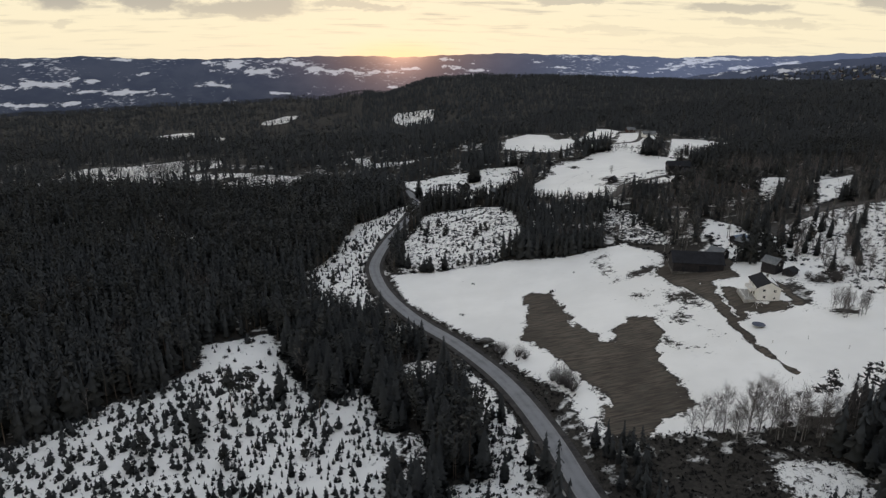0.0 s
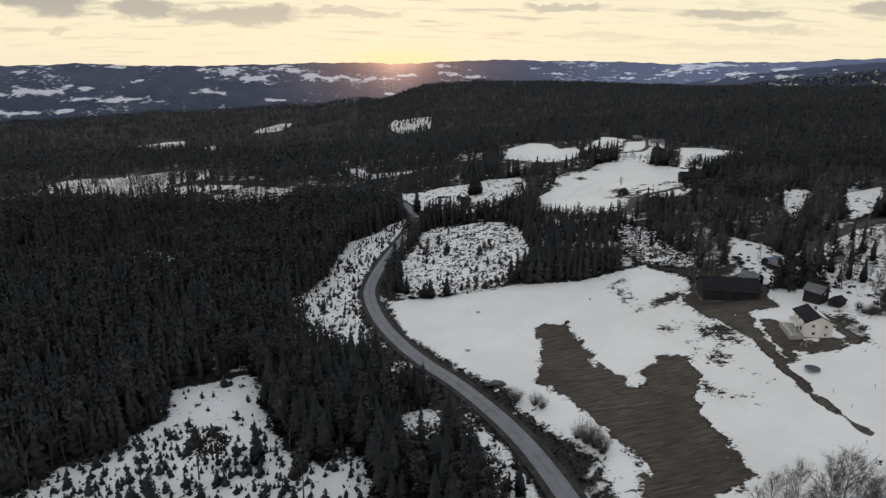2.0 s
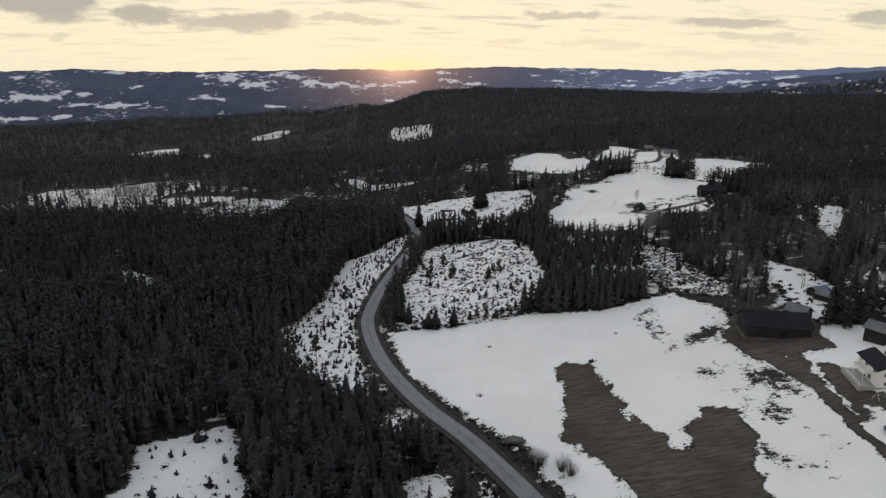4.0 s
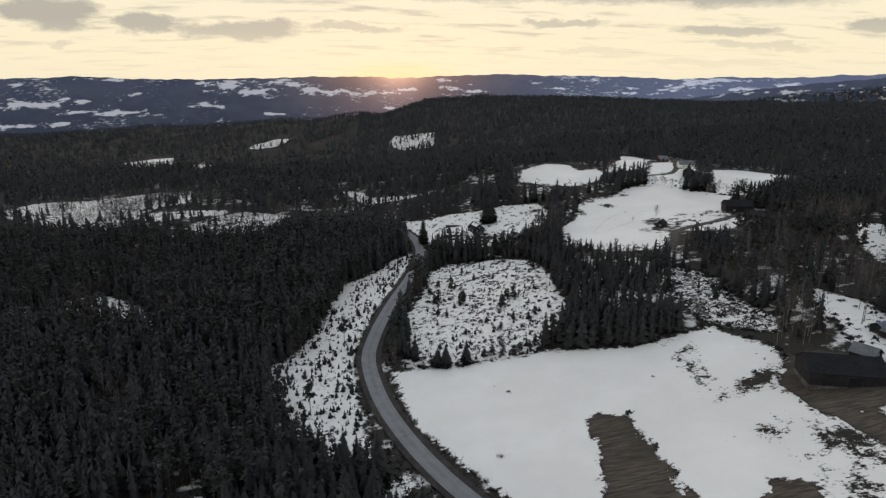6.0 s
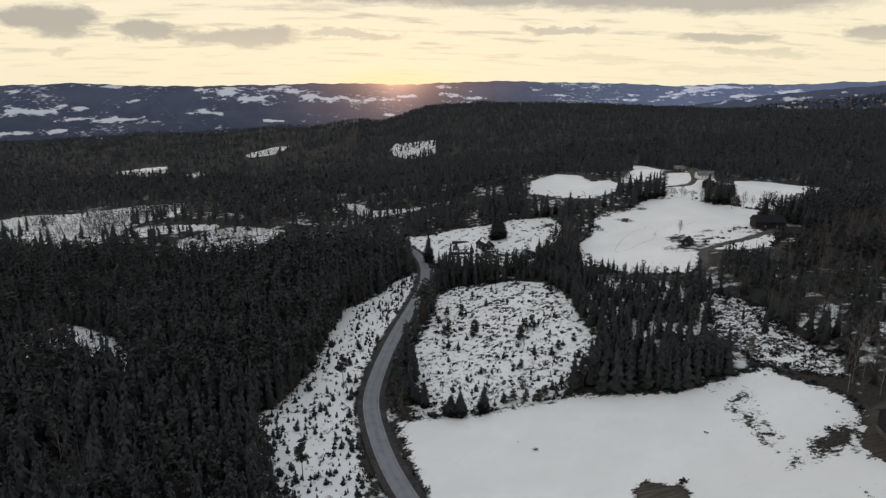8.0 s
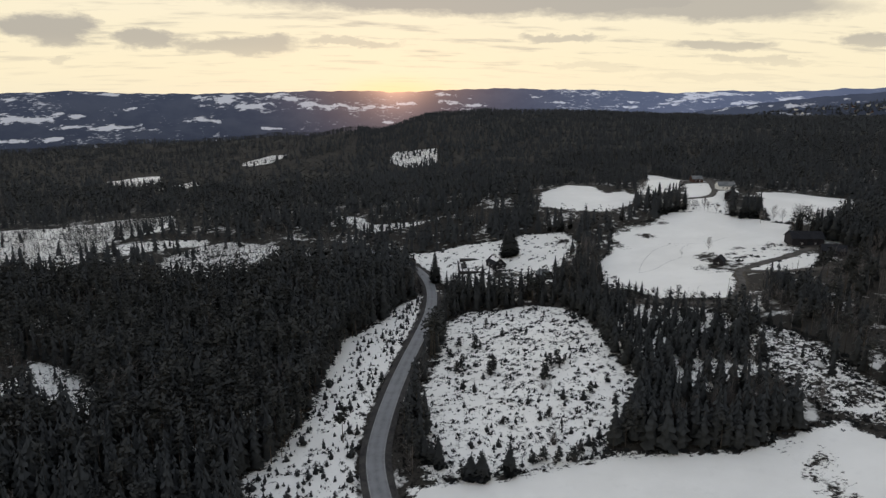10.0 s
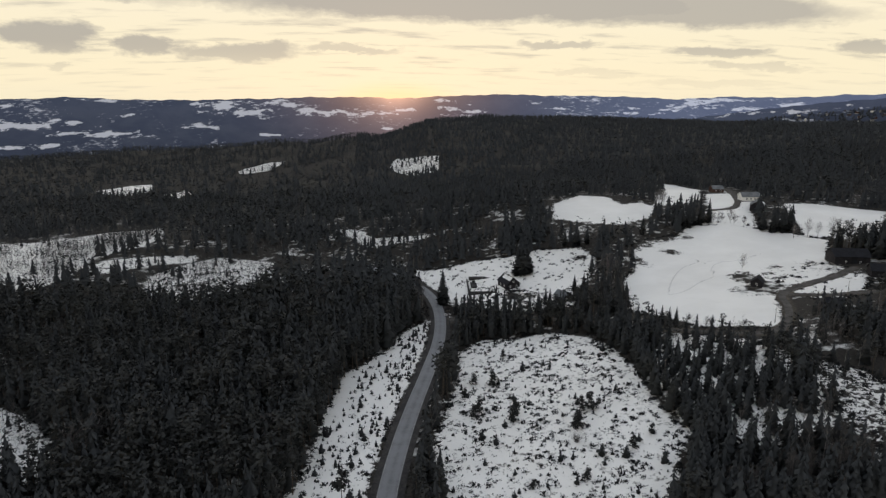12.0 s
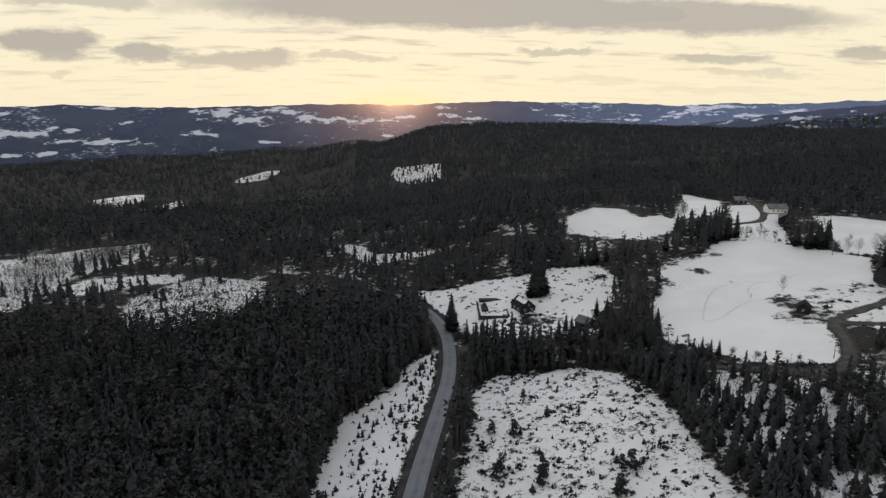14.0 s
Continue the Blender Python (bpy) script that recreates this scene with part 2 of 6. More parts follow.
# ---- the lie of the land ----
COARSE = np.array([-37.6, -31.4, -24.4, -14.4, 1.8, 24.6, 50.3, 77.6, 105.7, -48.2, -32.3, -18.4, -8.2, 4.9, 27.4, 50.2, 73.6, 97.4, -59.5, -34.8, -12.9, -0.7, 7.8, 28.5, 49.7, 69.5, 88.3, -70.0, -41.2, -12.3, 2.7, 6.5, 28.7, 50.5, 65.3, 77.3, -75.5, -48.7, -22.2, -10.0, 1.1, 36.5, 55.2, 60.3, 64.2, -74.3, -51.0, -32.7, -24.3, 31.5, 60.7, 56.1, 52.8, 51.7, -67.6, -43.4, -28.7, -24.5, 68.3, 84.5, 56.4, 47.7, 43.1, -59.6, -34.3, -13.1, 11.5, 67.6, 83.2, 66.6, 51.8, 39.9, -53.1, -22.3, 9.9, 42.0, 65.4, 76.5, 73.2, 58.9, 40.7]).reshape(9, 9)
FINE = np.array([-3.7, -6.6, -8.2, -4.0, 2.8, 6.8, 6.9, 4.7, 1.6, -3.4, -5.1, -6.2, -3.7, 3.3, 7.7, 7.2, 5.1, 2.9, -2.8, -6.2, -8.8, -10.5, 1.0, 8.5, 6.7, 5.2, 4.6, -1.3, -7.6, -11.3, -13.7, -1.9, 5.3, 4.2, 4.8, 6.3, 1.9, -4.2, -10.8, -8.5, 1.5, 4.6, 3.6, 4.3, 5.9, 4.0, -3.6, -13.0, -12.4, -3.7, 1.8, 3.2, 3.4, 4.0, 3.5, -4.7, -13.8, -16.4, -6.9, 0.5, 2.4, 2.3, 1.8, 2.8, -3.3, -8.4, -6.2, 5.8, 7.5, 4.7, 2.1, -0.5, 6.6, 1.4, 3.2, 12.2, 21.5, 18.9, 11.4, 3.8, -2.9]).reshape(9, 9)


def spline(x, y, heights, x0, y0, step, clamp):
    """A smooth surface over a wide grid of heights."""
    ny, nx = heights.shape
    gx, gy = (x - x0) / step, (y - y0) / step
    if clamp:
        gx, gy = np.clip(gx, 1, nx - 2.001), np.clip(gy, 1, ny - 2.001)
    ix, iy = np.floor(gx).astype(int), np.floor(gy).astype(int)
    u, v = gx - ix, gy - iy
    weight = lambda w: ((1 - w) ** 3 / 6, (3 * w**3 - 6 * w**2 + 4) / 6, (-3 * w**3 + 3 * w**2 + 3 * w + 1) / 6, w**3 / 6)
    total = np.zeros_like(x, float)
    for i, wx in enumerate(weight(u)):
        for j, wy in enumerate(weight(v)):
            a, b = ix + i - 1, iy + j - 1
            fits = (a >= 0) & (a < nx) & (b >= 0) & (b < ny)
            total += np.where(fits, heights[np.clip(b, 0, ny - 1), np.clip(a, 0, nx - 1)] * wx * wy, 0)
    return total


def ease(a, b, v):
    w = np.clip((v - a) / (b - a), 0, 1)
    return w * w * (3 - 2 * w)


def rough_land(x, y):
    z = spline(x, y, COARSE, -1400, -350, 350, True) + spline(x, y, FINE, -190, 30, 80, False)
    z = z + (14 * np.exp(-(((x + 600) / 230) ** 2)) + 12 * np.exp(-(((x + 1080) / 250) ** 2))) * ease(1000, 1550, y) - (30 * np.exp(-(((x - 50) / 90) ** 2)) + 20 * np.exp(-(((x + 120) / 85) ** 2))) * ease(700, 1250, y) + 9 * ease(300, 700, x) * ease(900, 1500, y)
    z = z - ease(1750, 3200, y) * 190 - ease(-1000, -2200, x) * 60
    away = ease(250, 900, np.abs(y - 300) + np.abs(x) * 0.5)
    return z + (np.sin(x * 0.031 + 1.3) * np.sin(y * 0.027) + 0.5 * np.sin(x * 0.07 + y * 0.05)) * (0.35 + 1.6 * away)


def smooth_line(points, step=4.0):
    """A rounded line through the points, evenly stepped."""
    p = np.array(points, float)
    q = np.vstack([2 * p[0] - p[1], p, 2 * p[-1] - p[-2]])
    fine = []
    for k in range(1, len(q) - 2):
        for w in np.linspace(0, 1, 12, endpoint=False):
            a, b, c, d = q[k - 1 : k + 3]
            fine.append(0.5 * (2 * b + (c - a) * w + (2 * a - 5 * b + 4 * c - d) * w**2 + (3 * b - a - 3 * c + d) * w**3))
    fine = np.array(fine + [p[-1]])
    run = np.r_[0, np.cumsum(np.hypot(*np.diff(fine, axis=0).T))]
    at = np.linspace(0, run[-1], max(3, int(run[-1] / step)))
    return np.stack([np.interp(at, run, fine[:, 0]), np.interp(at, run, fine[:, 1])], 1)


def from_line(x, y, line):
    """How far each place is from the line, and the nearest of the line's points."""
    best, which = np.full(x.shape, 1e9), np.zeros(x.shape, int)
    for k in range(len(line) - 1):
        a, d = line[k], line[k + 1] - line[k]
        w = np.clip(((x - a[0]) * d[0] + (y - a[1]) * d[1]) / (d @ d), 0, 1)
        r = np.hypot(x - a[0] - w * d[0], y - a[1] - w * d[1])
        nearer = r < best
        best, which = np.where(nearer, r, best), np.where(nearer, k + (w > 0.5), which)
    return best, which


def inside(x, y, corners):
    """Metres inside the outline; outside it is negative."""
    p = np.array(corners, float)
    far, within = np.full(x.shape, 1e9), np.zeros(x.shape, bool)
    for a, b in zip(p, np.roll(p, -1, 0)):
        d = b - a
        w = np.clip(((x - a[0]) * d[0] + (y - a[1]) * d[1]) / max(d @ d, 1e-6), 0, 1)
        far = np.minimum(far, np.hypot(x - a[0] - w * d[0], y - a[1] - w * d[1]))
        cross = (a[1] > y) != (b[1] > y)
        within ^= cross & (x < (b[0] - a[0]) * (y - a[1]) / (b[1] - a[1] + 1e-9) + a[0])
    return np.where(within, far, -far)


ROAD = smooth_line([(8, -130), (26, -40), (42, 40), (47, 80), (49, 105), (48, 124), (47.5, 140), (46, 157), (43, 177), (38, 196), (29.5, 219), (20, 238), (12, 257), (5, 279),
                    (1, 300), (-0.5, 320), (2, 340), (7, 364), (13, 388), (20.8, 417), (29, 450), (33.3, 480), (33.6, 505), (29.5, 528), (18, 552), (-4, 578)])
ROAD_Z = rough_land(ROAD[:, 0], ROAD[:, 1])
ROAD_Z = np.convolve(np.r_[[ROAD_Z[0]] * 6, ROAD_Z, [ROAD_Z[-1]] * 6], np.ones(13) / 13, "valid")
LANES = [
    (smooth_line([(34, 474), (44, 480), (55, 478), (70, 468), (84, 456), (104, 436), (124, 415), (141, 402), (153, 397), (164, 403), (176, 419), (186, 437), (204, 445), (220, 449), (240, 458)]), 3.4),
    (smooth_line([(186, 437), (200, 428), (220, 424), (250, 420)]), 3.2),
    (smooth_line([(196, 262), (204, 285), (229, 299), (262, 316), (298, 322), (340, 330)]), 3.4),
    (smooth_line([(312, 690), (290, 646), (280, 624), (268, 607), (260, 602), (250, 600), (240, 598)]), 3.0),
]


def land(x, y):
    """The ground's height, levelled under the road and the lanes."""
    x, y = np.asarray(x, float), np.asarray(y, float)
    z = rough_land(x, y)
    far, k = from_line(x, y, ROAD)
    z = z + (ROAD_Z[k] - z) * ease(13, 4.2, far) - 0.7 * ease(2.0, 0, np.abs(far - 5.6)) - 0.25 * ease(4.6, 3.2, far)
    return z


def land_at(x, y):
    return float(land(np.array([float(x)]), np.array([float(y)]))[0])


# ---- open land: outlines of snow, of bare soil, and how much heather pokes through ----
SNOW_AREAS = [
    (0, 0, [(8, 305), (22, 305), (40, 304), (70, 305), (98, 296), (117, 298), (130, 300), (140, 276), (136, 263), (147, 252), (161, 252), (178, 233), (174, 212), (168, 195), (171, 185), (172, 176), (173, 149), (148, 124), (131, 128), (116, 132), (99, 130), (86, 134), (76, 136), (69, 137), (60, 141), (58, 143), (57, 157), (59, 165), (52, 181), (46, 195), (44, 214), (35, 226), (23, 248), (14, 267), (10, 285)]),
    (0.09, 0, [(-43, 241), (-52, 237), (-58, 234), (-68, 231), (-65, 213), (-70, 202), (-72, 196), (-79, 189), (-85, 190), (-86, 182), (-97, 175), (-100, 168), (-107, 165), (-116, 156), (-96, 122), (1, 107), (1, 129), (2, 140), (4, 148), (1, 160), (-2, 174), (-6, 187), (-13, 180), (-19, 183), (-26, 190), (-35, 213)]),
    (0.45, 0.1, [(30, 201), (34, 186), (38, 176), (41, 164), (41, 147), (39, 132), (37, 121), (33, 100), (12, 105), (16, 130), (28, 130), (31, 153), (28, 168), (26, 183)]),
    (0.25, 0, [(26, 477), (15, 454), (0, 426), (-10, 400), (-19, 373), (-22, 349), (-29, 330), (-35, 313), (-32, 300), (-21, 287), (-12, 280), (-5, 256), (-1, 244), (-2, 273), (-5, 296), (-5, 322), (0, 354), (9, 382), (19, 419), (26, 459)]),
    (0.1, 0, [(27, 477), (16, 469), (7, 447), (-2, 433), (-14, 419), (-16, 398), (-21, 374), (4, 370), (8, 384), (14, 407), (21, 438)]),
    (0.25, 0, [(-38, 316), (-33, 296), (-27, 279), (-23, 267), (-15, 253), (0, 250), (-2, 264), (-3, 276), (-4, 307), (-13, 336)]),
    (0.5, 0.3, [(2, 222), (3, 235), (9, 242), (12, 237), (7, 227)]),
    (0.5, 0, [(47, 443), (62, 438), (76, 439), (91, 425), (94, 393), (89, 360), (90, 341), (80, 329), (73, 316), (61, 305), (45, 306), (28, 305), (12, 308), (17, 330), (14, 353), (22, 375), (30, 402), (36, 433)]),
    (0, 0, [(164, 548), (195, 550), (209, 567), (233, 562), (255, 535), (266, 510), (248, 488), (224, 455), (202, 448), (184, 438), (160, 400), (135, 413), (127, 434), (119, 447), (133, 492), (147, 506)]),
    (0.1, 0, [(244, 534), (256, 511), (253, 500), (235, 486), (234, 465), (242, 452), (214, 423), (195, 421), (190, 435), (185, 445), (185, 462)]),
    (0, 0, [(140, 643), (170, 667), (187, 654), (188, 627), (206, 630), (209, 615), (195, 592), (169, 584), (144, 598), (131, 609)]),
    (0.05, 0, [(292, 790), (308, 778), (287, 692), (254, 632), (226, 618), (209, 616), (228, 650), (262, 700)]),
    (0, 0, [(306, 607), (329, 603), (356, 568), (335, 539), (284, 506), (261, 523)]),
    (0.16, 0.02, [(26, 560), (46, 558), (63, 563), (89, 560), (106, 563), (132, 555), (134, 536), (128, 513), (105, 491), (100, 470), (75, 476), (56, 484), (43, 497), (39, 514), (31, 540)]),
    (0.4, 0.3, [(122, 410), (137, 396), (147, 383), (141, 380), (118, 397)]),
    (1.0, 0.03, [(146, 370), (155, 360), (158, 342), (152, 317), (155, 299), (150, 286), (144, 289), (132, 304), (131, 330), (133, 347)]),
    (0.2, 0.08, [(185, 317), (191, 298), (187, 277), (167, 253), (159, 253), (168, 277)]),
    (0.1, 0, [(277, 409), (290, 402), (272, 376), (232, 333), (243, 358)]),
    (0.1, 0, [(302, 384), (333, 392), (296, 345), (258, 325)]),
    (0.4, 0.12, [(193, 279), (213, 293), (243, 304), (298, 323), (302, 279), (207, 184), (177, 182), (175, 198), (178, 217), (181, 238)]),
    (0.1, 0.62, [(-244, 651), (-241, 686), (-207, 672), (-196, 690), (-168, 708), (-159, 681), (-179, 647), (-188, 619), (-184, 582), (-191, 551), (-209, 555), (-260, 641)]),
    (0.2, 0.62, [(-307, 641), (-290, 672), (-245, 670), (-200, 693), (-169, 699), (-162, 659), (-199, 630), (-201, 572), (-239, 570)]),
    (0.6, 0.8, [(-127, 536), (-131, 560), (-118, 587), (-100, 604), (-61, 591), (-75, 562), (-97, 543)]),
    (0.3, 0.75, [(-150, 361), (-143, 373), (-139, 379), (-124, 383), (-108, 377), (-106, 367), (-121, 370), (-133, 361), (-142, 353)]),
    (0.3, 0.65, [(-130, 388), (-117, 383), (-111, 386), (-96, 365), (-91, 352), (-97, 355), (-107, 363), (-123, 374), (-133, 380)]),
    (0.3, 0.4, [(-134, 398), (-120, 393), (-113, 387), (-98, 369), (-89, 350), (-107, 351)]),
    (0.1, 0.7, [(-27, 668), (-6, 652), (2, 630), (43, 621), (40, 614), (16, 613), (-2, 611), (-18, 650)]),
    (0.8, 0.9, [(41, 1301), (57, 1416), (130, 1292), (111, 1145), (80, 1175)]),
    (0.8, 0.85, [(-226, 1299), (-213, 1383), (-160, 1492), (-166, 1407), (-203, 1271)]),
    (0.3, 0.85, [(-385, 1124), (-310, 1136), (-278, 1028), (-333, 1022)]),
    (0.3, 0.85, [(-229, 935), (-249, 1083), (-217, 991)]),
    (0.35, 0.2, [(9, 205), (18, 205), (24, 195), (17, 186), (9, 191)]),
    (0.35, 0.2, [(7.5, 157), (13, 153), (12, 143), (10, 131), (6, 133)]),
    (0.35, 0.2, [(1, 158), (6, 157), (6, 146), (3, 142)]),
    (0.35, 0.64, [(-238.7, 639.1), (-236.0, 674.0), (-202.5, 659.8), (-191.8, 677.7), (-164.5, 695.5), (-155.5, 668.5), (-174.9, 634.7), (-183.5, 606.8), (-179.3, 569.9), (-185.8, 539.1), (-203.5, 543.2), (-254.3, 629.3)]),
    (0.35, 0.64, [(-233.3, 627.3), (-231.0, 662.0), (-198.0, 647.6), (-187.7, 665.4), (-161.0, 683.0), (-152.0, 656.0), (-170.8, 622.3), (-179.0, 594.6), (-174.6, 557.8), (-180.7, 527.1), (-197.9, 531.5), (-248.6, 617.6)]),
    (0.35, 0.64, [(-300.5, 629.7), (-284.0, 660.4), (-239.8, 658.1), (-195.8, 680.7), (-165.4, 686.5), (-158.3, 646.5), (-194.4, 617.9), (-195.8, 560.1), (-233.0, 558.5)]),
    (0.35, 0.64, [(-294.0, 618.5), (-278.1, 648.9), (-234.6, 646.2), (-191.6, 668.4), (-161.8, 674.0), (-154.6, 634.1), (-189.7, 605.7), (-190.6, 548.2), (-227.0, 546.9)]),
    (0.35, 0.7, [(-123.3, 523.5), (-127.4, 547.5), (-114.9, 574.4), (-97.4, 591.3), (-59.4, 578.1), (-72.9, 549.2), (-94.2, 530.3)]),
    (0.35, 0.7, [(-119.6, 511.1), (-123.7, 535.0), (-111.8, 561.8), (-94.8, 578.5), (-57.7, 565.2), (-70.7, 536.4), (-91.3, 517.6)]),
    (0.12, 0.0, [(219, 568), (238, 598), (248, 608), (268, 650), (288, 650), (294, 622), (280, 606), (269, 590), (263, 575), (246, 548), (236, 557)]),
    (0.15, 0.05, [(183, 313), (190, 298), (187, 276), (177, 276), (169, 292)]),
    (0.35, 0.7, [(120, 409), (134, 405), (147, 385), (152, 367), (128, 331), (106, 328), (90, 338), (93, 363), (98, 392)]),
    (0.3, 0.55, [(-176, 577), (-169, 598), (-142, 605), (-116, 608), (-112, 592), (-141, 582), (-159, 565)]),
    (0.6, 0.9, [(-262, 965), (-245, 1010), (-215, 985), (-228, 940)]),
    (0.6, 0.05, [(90, 103), (93, 119), (106, 114), (113, 105), (102, 98)]),
    (0.05, 0, [(176, 240), (170, 226), (168, 205), (156, 196), (150, 186), (158, 164), (174, 150), (192, 180), (182, 238)]),
]
SOIL_AREAS = [
    [(67, 260), (77, 256), (79, 236), (77, 221), (81, 201), (86, 197), (91, 207), (99, 213), (105, 210), (104, 197), (94, 182), (92, 170), (91, 156), (89, 148), (84, 144), (75, 140), (69, 137), (62, 141), (63, 148), (68, 158), (68, 166), (67, 178), (64, 186), (62, 195), (60, 203), (56, 215), (63, 234)],
    [(125, 249), (141, 269), (149, 271), (163, 255), (152, 233), (139, 232), (138, 221), (132, 215), (131, 228)],
    [(141, 222), (147, 221), (143, 203), (152, 200), (149, 195), (146, 193), (140, 195), (136, 199), (132, 193), (132, 199)],
    [(160, 219), (161, 212), (158, 196), (155, 196), (156, 206)],
]
# melting patches: centre, half sizes, turn, and how far gone
THAWS = [(111, 278, 6, 24, -10, 2.6), (122, 258, 13, 3, 20, 4.5), (126, 222, 11, 13, -30, 3.4), (112, 205, 10, 8, 0, 2.7), (104, 184, 9, 16, 15, 2.2), (117, 188, 6, 14, 0, 1.7), (110, 232, 12, 8, 0, 1.8), (180, 500, 8, 8, 0, 1.2),
         (200, 468, 12, 7, 20, 2.2), (185, 448, 9, 6, 0, 5.5), (189, 458, 8, 4, -30, 4.5), (187, 467, 4, 5, 0, 6.0), (200, 460, 10, 4, -20, 3.2), (206, 475, 6, 4, 0, 3.0), (125, 540, 5, 4, 0, 4.5), (184, 553, 10, 6, 20, 6.0), (176, 524, 3, 7, 25, 4.5), (155, 521, 2.5, 5, 0, 4.5), (196, 544, 4, 3, 0, 4.5), (76, 502, 4, 8, -10, 5.0), (83, 497, 5, 4, 0, 4.5), (96, 479, 7, 4, 0, 4.5), (160, 545, 12, 7, 0, 5.0), (152, 520, 4, 14, 20, 3.5),
         (60, 525, 7, 12, 0, 1.8), (226, 473, 6, 6, 0, 3.0), (240, 453, 16, 8, -20, 4.0), (162, 206, 3, 11, -23, 5.0), (178, 214, 6, 4, 30, 4.0), (164, 184, 5, 4, 0, 4.0)]


def lumps(x, y, size, seed):
    """A smooth random field of about -1 to 1."""
    r = np.random.default_rng(seed)
    total = np.zeros_like(x)
    for k in range(5):
        a, p, q = r.uniform(0, 6.28), r.uniform(0, 6.28), r.uniform(0.7, 1.6)
        total += np.sin((x * math.cos(a) + y * math.sin(a)) * q * 6.28 / size + p)
    return total / 2.6


def snow_depth(x, y):
    """Signed metres inside the snow fields, soil, and the share of heather."""
    snow, litter = np.full(x.shape, -60.0), np.zeros(x.shape)
    wooded = np.zeros(x.shape)
    for share, trees, corners in SNOW_AREAS:
        d = inside(x, y, corners)
        litter = np.where((d > -2) & (d > snow), share, litter)
        wooded = np.where((d > -2) & (d > snow), trees, wooded)
        snow = np.maximum(snow, d)
    clear = snow.copy()
    soil = np.full(x.shape, -60.0)
    for corners in SOIL_AREAS:
        soil = np.maximum(soil, inside(x, y, corners))
    rag = (soil > -25) & (soil < 25)
    soil = soil + np.where(rag, 1.3 * lumps(x, y, 17, 51) + 1.1 * lumps(x, y, 7.3, 52), 0) * ease(-6, -1, soil)
    worn = -soil * 0.75
    soil = np.maximum(soil, (1.15 + 0.8 * ease(185, 215, y) + 0.25 * np.sin(y * 0.5) - from_line(x, y, DITCH)[0]) * 3.5)
    for cx, cy, rx, ry, turn, gone in THAWS:
        c, s = math.cos(radians(turn)), math.sin(radians(turn))
        u, v = ((x - cx) * c + (y - cy) * s) / rx, ((y - cy) * c - (x - cx) * s) / ry
        snow = np.minimum(snow, np.where(u * u + v * v < 6, np.sqrt(u * u + v * v) * 2.6 + 2.0 - gone, 60))
    for line, width in LANES:
        soil = np.maximum(soil, width / 2 + 1 - from_line(x, y, line)[0])
    off_road = from_line(x, y, ROAD)[0]
    snow = np.minimum(np.minimum(snow, np.where(-soil < worn, -soil * 3.0, worn)), (off_road - 6.0) * 2.5)
    return snow, soil, litter, clear, wooded


DITCH = smooth_line([(131, 232), (133, 218), (131, 206), (126.5, 188), (125, 176), (123, 162), (124.5, 153)])


def put_mesh(name, verts, faces, mat, parent=None, smooth=False, attributes=(), normals=None):
    """Large meshes from arrays: faces is an (n, 3) or (n, 4) array."""
    verts, faces = np.asarray(verts, np.float32), np.asarray(faces, np.int32)
    n, k = faces.shape
    me = bpy.data.meshes.new(name)
    me.vertices.add(len(verts))
    me.vertices.foreach_set("co", verts.ravel())
    me.loops.add(n * k)
    me.loops.foreach_set("vertex_index", faces.ravel())
    me.polygons.add(n)
    me.polygons.foreach_set("loop_start", np.arange(0, n * k, k, dtype=np.int32))
    me.polygons.foreach_set("use_smooth", np.full(n, smooth or normals is not None))
    me.update(calc_edges=True)
    for key, values in attributes:
        me.attributes.new(key, "FLOAT", "POINT").data.foreach_set("value", np.asarray(values, np.float32))
    if normals is not None:
        me.attributes.new("custom_normal", "FLOAT_VECTOR", "POINT").data.foreach_set("vector", np.asarray(normals, np.float32).ravel())
    me.materials.append(mat)
    ob = new(name, me)
    if parent:
        ob.parent = parent
    return ob


def steps(lo, a, b, hi, fine, grow):
    """Even steps from a to b, widening towards lo and hi."""
    out = list(np.arange(a, b, fine))
    for end, sign in ((hi, 1), (lo, -1)):
        at, d, side = (out[-1] if sign > 0 else out[0]), fine, []
        while (end - at) * sign > 0:
            d *= grow
            at += d * sign
            side.append(at)
        out = out + side if sign > 0 else side[::-1] + out
    return np.array(out)


def grid_faces(ny, nx):
    k = np.arange((ny - 1) * nx).reshape(ny - 1, nx)[:, :-1].ravel()
    return np.stack([k, k + 1, k + nx + 1, k + nx], 1)


def build_ground():
    xs, ys = steps(-3600, -140, 310, 3600, 2.4, 1.06), steps(-900, 95, 600, 4000, 2.4, 1.045)
    gx, gy = [a.ravel() for a in np.meshgrid(xs, ys)]
    snow, soil, litter, clear, wooded = snow_depth(gx, gy)
    z = land(gx, gy) + 0.25 * ease(0, 3, snow)
    ob = put_mesh("ground", np.stack([gx, gy, z], 1), grid_faces(len(ys), len(xs)), GROUND, None, True, (("snow", snow), ("soil", soil), ("litter", litter), ("remnant", ease(900, 520, gy))))
    tagged(ob, "snow-patched forest floor, fields and brown stubble", "ground", kind="structure")


build_ground()


